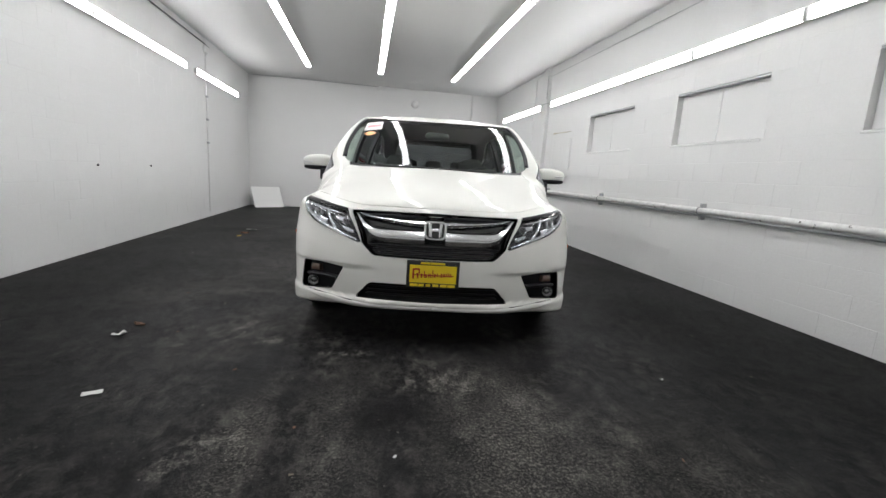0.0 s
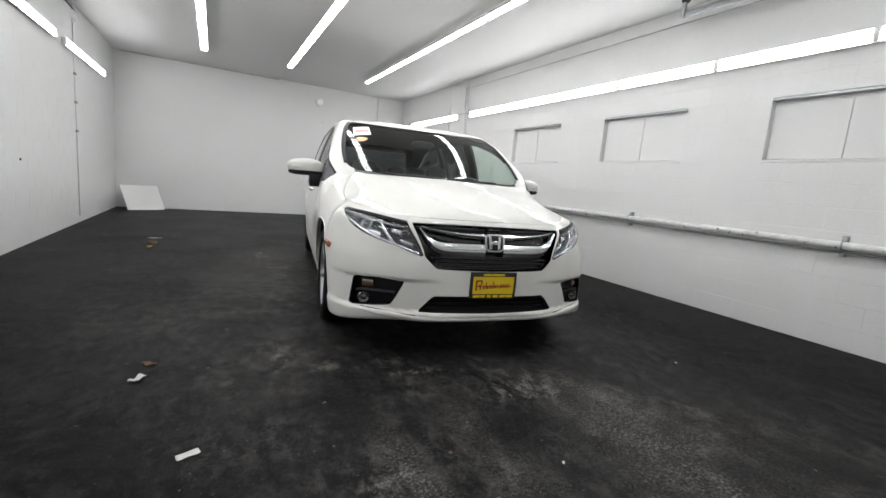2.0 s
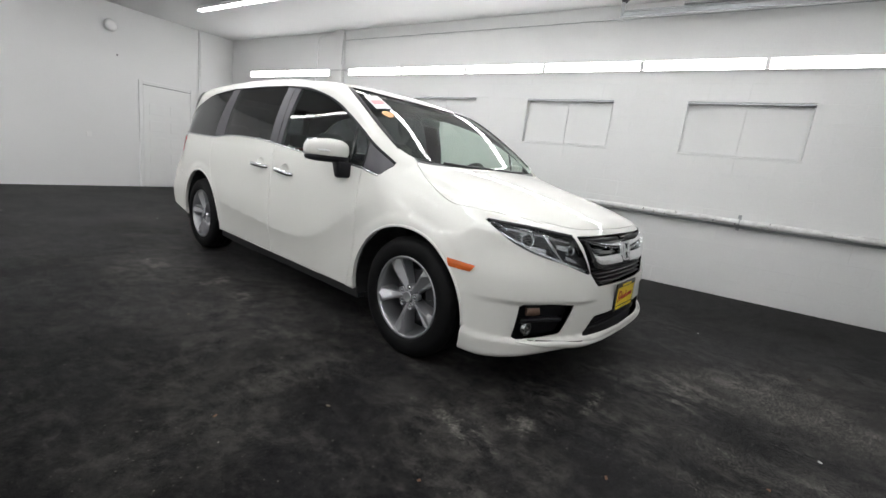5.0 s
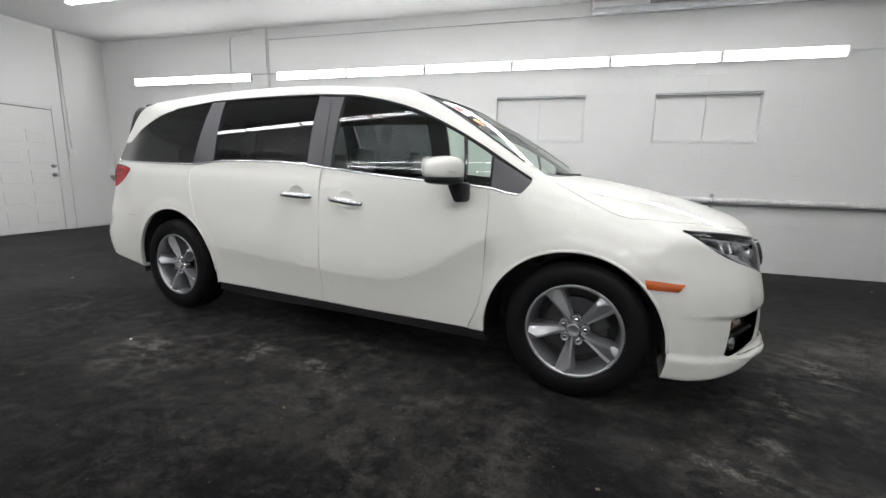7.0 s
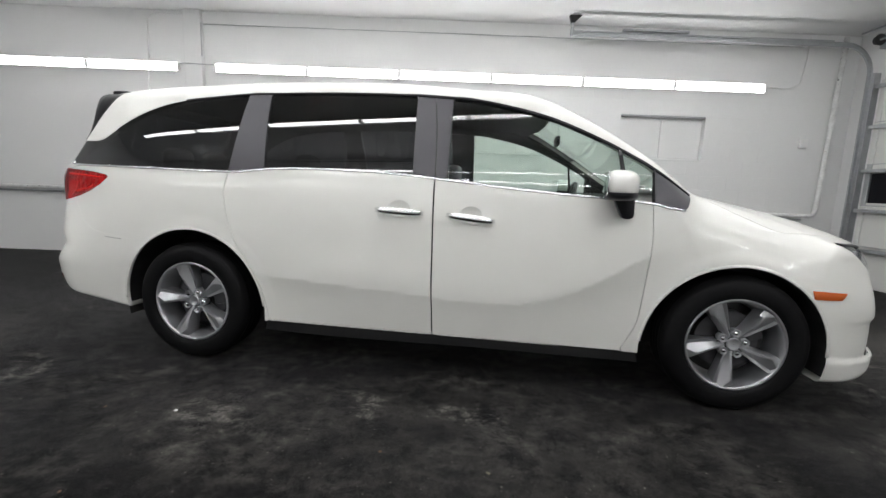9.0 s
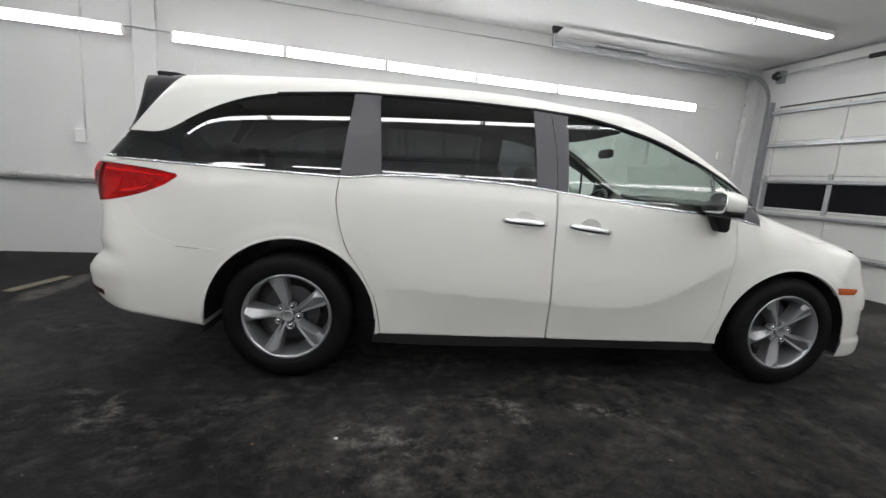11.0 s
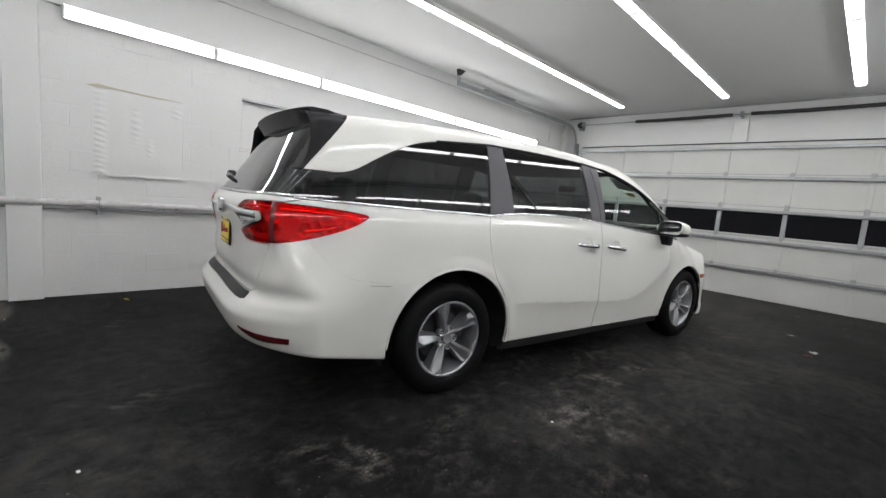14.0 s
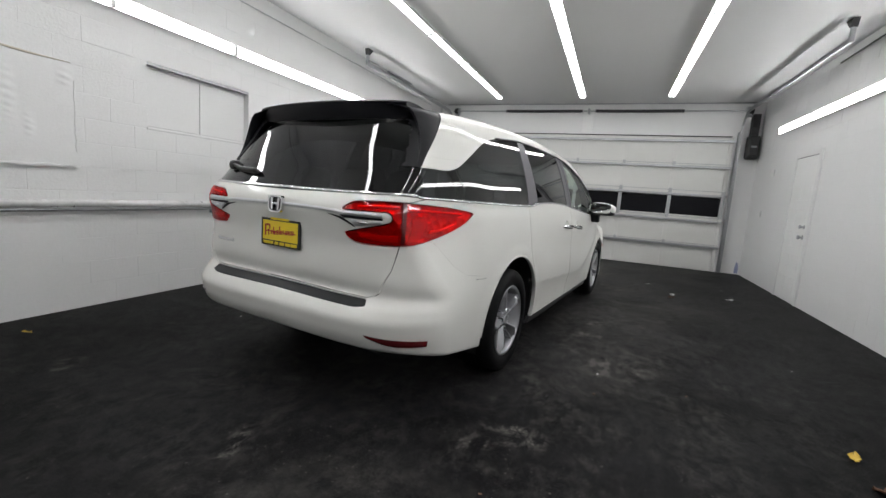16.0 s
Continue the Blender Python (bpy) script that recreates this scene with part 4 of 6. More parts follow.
def blob(size, n=(18, 12), power=3.0, centre=(0, 0, 0)):
    """A rounded block: a superellipsoid."""
    bm = bmesh.new()
    def sp(v):
        return math.copysign(abs(v) ** (2 / power), v)
    rows = []
    for j in range(n[1] + 1):
        t = -math.pi / 2 + math.pi * j / n[1]
        row = []
        for i in range(n[0]):
            a = math.tau * i / n[0]
            row.append(bm.verts.new((centre[0] + size[0] * sp(math.cos(t)) * sp(math.cos(a)), centre[1] + size[1] * sp(math.cos(t)) * sp(math.sin(a)), centre[2] + size[2] * sp(math.sin(t)))))
        rows.append(row)
    for A, B in zip(rows, rows[1:]):
        for i in range(n[0]):
            bm.faces.new((A[i], A[(i + 1) % n[0]], B[(i + 1) % n[0]], B[i]))
    bmesh.ops.remove_doubles(bm, verts=bm.verts[:], dist=1e-4)
    bmesh.ops.recalc_face_normals(bm, faces=bm.faces[:])
    return bm


def faceted(name, colour):
    """A bright moulded reflector: small uneven facets."""
    m = material(name, colour, 0.20, 0.55, grain=30, vary=0.2, blotch=(9, 0.35))
    nt = m.node_tree
    vo = node(nt, "ShaderNodeTexVoronoi", Scale=22.0)
    tc = nt.nodes.new("ShaderNodeTexCoord")
    nt.links.new(tc.outputs["Object"], vo.inputs["Vector"])
    bn = node(nt, "ShaderNodeBump", Strength=1.0, Distance=0.014)
    nt.links.new(vo.outputs["Distance"], bn.inputs["Height"])
    nt.links.new(bn.outputs["Normal"], nt.nodes["Principled BSDF"].inputs["Normal"])
    return m


YELLOW = material("yellow_plate", (0.80, 0.60, 0.02), 0.35, grain=40, vary=0.03)
INK_RED = material("red_ink", (0.35, 0.015, 0.02), 0.5)
LABEL_WHITE = material("white_label", (0.75, 0.72, 0.72), 0.5)
LABEL_PINK = material("pink_print", (0.70, 0.30, 0.32), 0.5)
LABEL_ORANGE = material("orange_sticker", (0.78, 0.42, 0.20), 0.5)
SILVER = material("satin_silver", (0.62, 0.63, 0.64), 0.38, 0.8)
LAMP_BOWL = material("lamp_bowl", (0.075, 0.075, 0.08), 0.25, 0.6, grain=14, vary=0.25)
LAMP_BRIGHT = material("lamp_reflector", (0.66, 0.67, 0.69), 0.22, 0.85, grain=90, vary=0.08)
FOG_GLASS = material("fog_lamp_glass", (0.22, 0.225, 0.23), 0.15, 0.8, coat=0.6, grain=120, vary=0.3)
BULB_AMBER = material("smoked_signal_lens", (0.16, 0.10, 0.075), 0.2, coat=0.5)
RED_BOWL = faceted("red_lamp_facets", (0.62, 0.006, 0.010))
RED_BRIGHT = material("bright_red_guide", (0.95, 0.05, 0.05), 0.25, grain=60, vary=0.1)
DEEP_RED = material("deep_red_reflector", (0.50, 0.004, 0.006), 0.2, coat=0.5, grain=240, vary=0.3)
BRAKE = material("brake_steel", (0.09, 0.09, 0.095), 0.45, 0.8, grain=60, vary=0.15)

# nose
panel("grille", pick_faces(["grille"]), GLOSS_BLACK, van, 0, inset=.055, gap=0, flange=-.05, label="black grille with chrome wings")
panel("intake", pick_faces(["intake"]), SATIN_BLACK, van, 0, inset=.05, gap=0, flange=-.048, label="black lower air intake")
grille, intake = find("grille"), find("intake")
for s in (LEFT, RIGHT):
    for z in (.588, .612, .636):
        strip("slat", "front", [(-.001, z + .006), (.15, z + .006), (.34 + (z - .588) * 1.2, z + .008)], [(-.001, z - .006), (.15, z - .006), (.33 + (z - .588) * 1.2, z - .004)], SATIN_BLACK, grille, s, lift=-.012, bulge=.006, sink=.03)
    strip("slat", "front", [(.05, .828), (.25, .828), (.49, .822)], [(.05, .805), (.25, .805), (.47, .812)], SATIN_BLACK, grille, s, lift=-.012, bulge=.004, sink=.03)
    strip("upper_wing", "front", [(.062, .792), (.2, .793), (.34, .803), (.462, .820)], [(.062, .757), (.2, .768), (.34, .785), (.455, .812)], SATIN_CHROME, grille, s, lift=-.004, bulge=.012, sink=.03, label="chrome grille wing")
    strip("lower_wing", "front", [(.062, .728), (.25, .728), (.36, .732), (.42, .763), (.464, .812)], [(.062, .656), (.20, .657), (.335, .662), (.41, .705), (.474, .800)], SATIN_CHROME, grille, s, lift=-.002, bulge=.014, sink=.035, label="broad chrome grille wing")
    strip("slot", "front", [(.062, .750), (.25, .756), (.38, .770)], [(.062, .736), (.25, .738), (.37, .752)], GLOSS_BLACK, grille, s, lift=-.02, sink=.02)
    for z in (.335, .36, .385):
        strip("bar", "front", [(-.001, z + .004), (.2, z + .004), (.40, z + .004)], [(-.001, z - .004), (.2, z - .004), (.41, z - .004)], SATIN_BLACK, intake, s, lift=-.022, bulge=.004, sink=.02)
    bead("chin_lip", "front", [(.001, .268), (.38, .268), (.50, .276), (.62, .288), (.74, .297), (.83, .303)], .034, CAR_PAINT, find("front_bumper"), s, height=.011, n=4, taper=7)
    bead("chin_seam", "front", [(.48, .294), (.58, .300), (.68, .308), (.78, .314)], .006, BLACK_PLASTIC, find("front_bumper"), s, height=.0015, n=4, label="dark gap over the chin")
badge_x = float(on_shell("front", [(0, .735)])[0, 0])


def badge(parent, m):
    """A chrome rounded frame round a plain tapered block, facing +x."""
    out = [(.056 * math.copysign(abs(math.cos(a)) ** .45, math.cos(a)) * (1 + .10 * math.sin(a)), .047 * math.copysign(abs(math.sin(a)) ** .45, math.sin(a))) for a in [k * math.tau / 40 for k in range(40)]]
    inn = [(y * .80, z * .80) for y, z in out]
    bm = bmesh.new()
    A = [bm.verts.new((0, *p)) for p in out]
    B = [bm.verts.new((.016, *[c * .97 for c in p])) for p in out]
    C = [bm.verts.new((.016, *p)) for p in inn]
    D = [bm.verts.new((.004, *[c * .97 for c in p])) for p in inn]
    for k in range(40):
        j = (k + 1) % 40
        for R, S in ((A, B), (B, C), (C, D)):
            bm.faces.new((R[k], R[j], S[j], S[k]))
    bmesh.ops.recalc_face_normals(bm, faces=bm.faces[:])
    ob = part("badge", bm, SATIN_CHROME, parent, "chrome badge", m=m)
    part("badge_field", prism([(y * .98, z * .98) for y, z in inn], .001, .004, "X"), GLOSS_BLACK, ob, "black badge field")
    for k in (-1, 1):
        bar = prism([(k * .016, -.033), (k * .030, -.033), (k * .036, .034), (k * .020, .034)], .004, .018, "X", .003)
        part("badge_bar", bar, SATIN_CHROME, ob)
    part("badge_bar", prism([(-.018, -.006), (.018, -.006), (.018, .009), (-.018, .009)], .004, .014, "X", .003), SATIN_CHROME, ob)
    return ob


def plate(parent, m):
    """A yellow dealer plate in a black frame with bars for its writing, facing +x."""
    ob = part("licence_plate", prism([(-.158, -.084), (.158, -.084), (.158, .084), (-.158, .084)], 0, .010, "X", .004), BLACK_PLASTIC, parent, "yellow plate in a black frame", m=m)
    bm = box((.010, -.140, -.052), (.0115, .140, .056), .0005)
    face = part("plate_face", bm, YELLOW, ob, "yellow plate with red writing bars")
    def bars(mat, rows):
        b = bmesh.new()
        for y0, y1, z0, z1 in rows:
            add_box(b, (.0100, y0, z0), (.0135, y1, z1), .0008)
        return b
    part("print", bars(INK_RED, [(-.122, -.112, -.030, .034), (-.112, -.080, .026, .036), (-.086, -.078, .004, .030), (-.100, -.086, -.002, .006), (-.094, -.086, -.026, -.002), (-.072, -.062, -.020, .004), (-.054, -.048, -.020, .022), (-.046, -.036, -.020, .002), (-.028, -.022, -.018, .006), (-.018, -.010, -.018, .006), (-.004, .002, -.016, .028), (.006, .016, -.016, .006), (.024, .030, -.014, .010), (.036, .040, -.014, -.008), (.046, .056, -.014, .010), (.062, .072, -.012, .012), (.078, .084, -.012, .012), (.090, .096, -.012, .014), (.102, .108, -.010, .014), (-.112, .124, -.006, -.001)]), INK_RED, ob, "red writing bars")["kind"] = "stuff"
    part("frame_print", bars(YELLOW, [(-.135, -.088, -.074, -.058), (-.083, -.052, -.074, -.058), (-.04, -.012, -.074, -.058), (.0, .036, -.074, -.058), (.046, .085, -.074, -.058), (.09, .135, -.074, -.058), (-.075, -.02, .062, .074), (-.015, .07, .062, .074)]), YELLOW, ob, "yellow writing bars")["kind"] = "stuff"
    return ob


badge(grille, pose(badge_x - .004, 0, .738, 0, -12, 0) @ Matrix.Diagonal((1, 1.22, 1.22, 1)))
plate(find("front_bumper"), pose(float(on_shell("front", [(0, .48)])[0, 0]) + .004, 0, .482, 0, 0, 0))
for s in (LEFT, RIGHT):
    hl = find("headlight", s)
    panel("bowl", pick_faces(["headlight"]), LAMP_BOWL, hl, s, inset=.045, gap=0, flange=-.043, label="dark lamp bowl")
    strip("brow", "fdiag", [(-.76, .879), (-.98, .864), (-1.207, .837)], [(-.785, .868), (-.98, .853), (-1.20, .825)], SATIN_BLACK, hl, s, lift=.002, bulge=.003, label="dark lamp brow")
    strip("light_bar", "fdiag", [(-.795, .846), (-.86, .815), (-.93, .783), (-1.0, .758), (-1.18, .703), (-1.31, .664)], [(-.775, .838), (-.87, .792), (-.93, .768), (-1.0, .740), (-1.18, .686), (-1.308, .652)], LAMP_BRIGHT, hl, s, lift=-.010, bulge=.005, sink=.03, label="bright light guide")
    strip("light_bar", "fdiag", [(-.83, .858), (-.98, .842), (-1.19, .812)], [(-.845, .850), (-.98, .834), (-1.19, .803)], LAMP_BRIGHT, hl, s, lift=-.014, bulge=.003, sink=.02, label="bright light guide")
    strip("divider", "fdiag", [(-1.045, .838), (-1.085, .78), (-1.15, .705)], [(-1.062, .838), (-1.104, .78), (-1.172, .705)], LAMP_BRIGHT, hl, s, lift=-.016, bulge=.004, sink=.03, label="bright cell divider")
    strip("divider", "fdiag", [(-.865, .845), (-.885, .82), (-.90, .795)], [(-.875, .845), (-.895, .82), (-.912, .795)], LAMP_BOWL, hl, s, lift=-.018, bulge=.003, sink=.02)
    strip("facet", "fdiag", [(-.95, .772), (-1.0, .774), (-1.07, .765)], [(-.95, .770), (-1.0, .752), (-1.07, .732)], LAMP_BRIGHT, hl, s, lift=-.030, bulge=.004, sink=.01, label="bright reflector facet")
    strip("facet", "fdiag", [(-1.13, .80), (-1.19, .79), (-1.24, .775)], [(-1.135, .772), (-1.19, .760), (-1.235, .748)], LAMP_BRIGHT, hl, s, lift=-.034, bulge=.003, sink=.01, label="bright reflector facet")
    strip("facet", "fdiag", [(-1.19, .735), (-1.23, .725), (-1.27, .712)], [(-1.20, .715), (-1.235, .703), (-1.27, .694)], LAMP_BRIGHT, hl, s, lift=-.034, bulge=.003, sink=.01)
    for u, v, r in ((-.965, .806, .031), (-1.215, .765, .022)):
        P = on_shell("fdiag", [(u, v)])[0]
        n = normals_at(P[None])[0]
        mrot = Matrix.Translation(Vector(sided(P - n * .040, s))) @ Vector(sided(n, s)).to_track_quat("Y", "Z").to_matrix().to_4x4()
        pj = part("projector", lathe([(r * 1.12, -.01), (r * 1.12, .016), (r * 1.02, .021), (r * .90, .012)], 24), LAMP_BRIGHT, hl, "bright projector ring", True, mrot)
        part("projector_lens", lathe([(r * .90, .010), (r * .7, .017), (r * .4, .022), (.001, .024)], 24), GLOSS_BLACK, pj, "dark projector lens", True)
    fp = panel("fog_pocket", pick_faces(["fog_pocket"]), SATIN_BLACK, van, s, inset=.05, gap=0, flange=-.047, label="black fog lamp pocket")
    strip("bar", "front", [(.60, .418), (.72, .420), (.81, .412)], [(.61, .398), (.72, .400), (.815, .392)], SATIN_BLACK, fp, s, lift=-.018, bulge=.006, sink=.03)
    P = on_shell("front", [(.770, .360)])[0]
    b = lathe([(.036, -.01), (.036, .012), (.031, .016), (.027, .006), (.012, .010), (.001, .014)], 24, "X")
    part("fog_lamp", b, FOG_GLASS, fp, "round clear fog lamp", True, Matrix.Translation(Vector(sided(P - np.array([.035, .012, 0]), s))))
    strip("signal_lamp", "front", [(.725, .472), (.755, .472), (.785, .470)], [(.72, .434), (.75, .432), (.785, .430)], BULB_AMBER, fp, s, lift=-.026, bulge=.006, sink=.03, label="smoked signal lamp")
    strip("side_marker", "side", [(1.792, .656), (1.87, .653), (1.956, .648)], [(1.806, .614), (1.87, .613), (1.932, .613)], AMBER, find("front_bumper"), s, lift=.003, bulge=.004, label="amber side marker")

# tail
tg = find("tailgate")
badge(tg, pose(float(on_shell("rear", [(0, 1.05)])[0, 0]) - .006, 0, 1.052, 0, -3, 180) @ pose(0, 0, 0, 0, 0, 0))
plate(tg, pose(float(on_shell("rear", [(0, .90)])[0, 0]) - .004, 0, .90, 0, 0, 180))
for s in (LEFT, RIGHT):
    strip("garnish", "rear", [(.05, 1.067), (.3, 1.064), (.42, 1.058), (.47, 1.052)], [(.05, 1.047), (.3, 1.045), (.40, 1.041), (.46, 1.036)], SILVER, tg, s, lift=.003, bulge=.002, label="chrome garnish")
    strip("garnish", "rear", [(.46, 1.056), (.56, 1.058), (.66, 1.056), (.676, 1.050)], [(.47, 1.038), (.56, 1.037), (.66, 1.036), (.678, 1.038)], SILVER, tg, s, lift=.004, bulge=.004, label="silver lamp insert")
    strip("slot", "rear", [(.44, 1.036), (.56, 1.035), (.676, 1.034)], [(.46, 1.022), (.56, 1.022), (.676, 1.024)], SATIN_BLACK, tg, s, lift=.002, sink=.006, label="dark slot in the lamp insert")
    strip("garnish", "rear", [(.49, 1.020), (.58, 1.020), (.674, 1.021)], [(.53, .986), (.60, .996), (.668, 1.006)], SILVER, tg, s, lift=.004, bulge=.003, label="silver lamp insert")
    strip("garnish", "rear", [(.54, 1.014), (.57, 1.014), (.60, 1.013)], [(.55, 1.002), (.575, 1.002), (.605, 1.004)], CHROME, tg, s, lift=.008, bulge=.003, label="clear reversing lamp")
    # black strip painted on for the shadow line below the garnish
    strip("ledge", "rear", [(.36, 1.036), (.41, 1.031), (.46, 1.022), (.53, .988)], [(.36, 1.034), (.40, 1.026), (.448, 1.013), (.527, .980)], SATIN_BLACK, tg, s, lift=.002, sink=.004, label="black strip standing in for shade under the garnish")
    tl = find("taillight", s)
    panel("lamp_bowl", pick_faces(["taillight"]), RED_BOWL, tl, s, inset=.012, gap=0, flange=-.010, label="faceted reflector under the red lens")
    strip("divider", "rdiag", [(-1.236, 1.114), (-1.238, 1.0), (-1.240, .912)], [(-1.254, 1.114), (-1.256, 1.0), (-1.258, .912)], DARK_RED, tl, s, lift=.0055, sink=.034)
    strip("lens_rib", "rdiag", [(-.95, 1.020), (-1.02, .998), (-1.10, .985)], [(-.97, 1.006), (-1.03, .982), (-1.11, .968)], RED_BRIGHT, tl, s, lift=-.004, bulge=.005, sink=.008)
    strip("lens_rib", "rdiag", [(-.90, 1.072), (-1.05, 1.082), (-1.22, 1.090)], [(-.91, 1.064), (-1.05, 1.072), (-1.22, 1.078)], RED_BRIGHT, tl, s, lift=-.004, bulge=.004, sink=.008)
    strip("lens_rib", "rdiag", [(-1.12, 1.04), (-1.13, .985), (-1.17, .930)], [(-1.20, 1.04), (-1.20, .985), (-1.225, .930)], DEEP_RED, tl, s, lift=-.006, bulge=.003, sink=.008)
    strip("lens_rib", "rdiag", [(-1.27, 1.098), (-1.36, 1.098), (-1.46, 1.090)], [(-1.27, 1.088), (-1.36, 1.088), (-1.46, 1.080)], RED_BRIGHT, tl, s, lift=-.004, bulge=.004, sink=.008)
    strip("lens_rib", "rdiag", [(-1.27, .955), (-1.36, .950), (-1.46, .960)], [(-1.27, .925), (-1.36, .922), (-1.44, .930)], DEEP_RED, tl, s, lift=-.006, bulge=.003, sink=.008)
    strip("reflector", "rear", [(.640, .474), (.76, .462), (.888, .452)], [(.662, .458), (.76, .426), (.882, .422)], DARK_RED, find("rear_bumper"), s, lift=.003, bulge=.002, label="dark red reflector")
    bead("chrome_trim", "rear", [(.001, 1.148), (.3, 1.148), (.6, 1.150), (.76, 1.153)], .014, CHROME, tg, s, height=.005, label="chrome strip under the rear window")
for k in range(7):
    y = .44 + k * .026
    x = float(on_shell("rear", [(y, .80)])[0, 0])
    part("lettering", box((x - .004, y - .009, .792), (x + .01, y + .009, .812), .002), CHROME, tg, "chrome lettering bar" if k == 0 else "")
bead("wiper", "rear", [(.58, 1.245), (.45, 1.222), (.30, 1.215)], .022, BLACK_PLASTIC, tg, LEFT, height=.022, lift=.012, label="black rear wiper")
part("wiper_hub", blob((.03, .035, .03), centre=tuple(on_shell("rear", [(.58, 1.245)], .01)[0])), BLACK_PLASTIC, tg, "", True)

# roof spoiler: a black hood over the rear window with side fins
bm = bmesh.new()
rows = []
for k in range(29):
    y = -.575 + 1.15 * k / 28
    a = abs(y) / .575
    x0 = -2.085 - .015 * a
    zt = float(on_shell("top", [(x0, abs(y))])[0, 2])
    tip = -2.375 + .050 * a ** 2 + .02 * a ** 8
    ztip = 1.636 - .008 * a ** 2
    prof = [(x0, zt + .002), (x0 - .05, zt + .006), ((x0 + tip) / 2, (zt + ztip) / 2 + .010), (tip + .012, ztip + .006), (tip, ztip - .002), (tip + .004, ztip - .014), (tip + .03, ztip - .050), (tip + .05, ztip - .085), (tip + .10, ztip - .105)]
    rows.append([bm.verts.new((px, y, pz)) for px, pz in prof])
for A, B in zip(rows, rows[1:]):
    for i in range(8):
        bm.faces.new((A[i], B[i], B[i + 1], A[i + 1]))
bm.faces.new(rows[0])
bm.faces.new(rows[-1][::-1])
bmesh.ops.recalc_face_normals(bm, faces=bm.faces[:])
sp = part("spoiler", bm, SATIN_BLACK, van, "satin black roof spoiler", True)
sp.data.set_sharp_from_angle(angle=radians(35))
for s in (LEFT, RIGHT):
    panel("fin", pick_faces(["fin"]), SATIN_BLACK, sp, s, inset=-.002, gap=.0005, label="satin black side fin")
    # the fin's free edge beside the rear window, from the spoiler down to a point
    bm = bmesh.new()
    rows = []
    for k in range(13):
        t = k / 12
        z = 1.622 - .325 * t
        front = on_shell("side", [(-2.124 - .243 * t, z)])[0] + np.array([0, .004, 0])
        w = .196 * (1 - t) ** 1.5 + .006
        xe = front[0] - w
        ye = front[1] - .02 - .05 * (1 - t) ** 2
        out = np.array([xe, ye + .022 * (1 - t), z])
        rows.append([bm.verts.new(sided(p, s)) for p in (front, front * .5 + out * .5 + np.array([-.01, .016, 0]) * (1 - t), out, (xe - .010, ye, z), (xe + .004, ye - .020, z - .004), (xe + .035 * (1 - t) + .004, ye - .03 * (1 - .7 * t), z - .01 * (1 - t)))])
    for A, B in zip(rows, rows[1:]):
        for i in range(5):
            bm.faces.new((A[i], A[i + 1], B[i + 1], B[i]))
    bm.faces.new(rows[0])
    bm.faces.new(rows[-1][::-1])
    bmesh.ops.recalc_face_normals(bm, faces=bm.faces[:])
    fe = part("fin_edge", bm, SATIN_BLACK, sp, "", True)
    fe.data.set_sharp_from_angle(angle=radians(50))

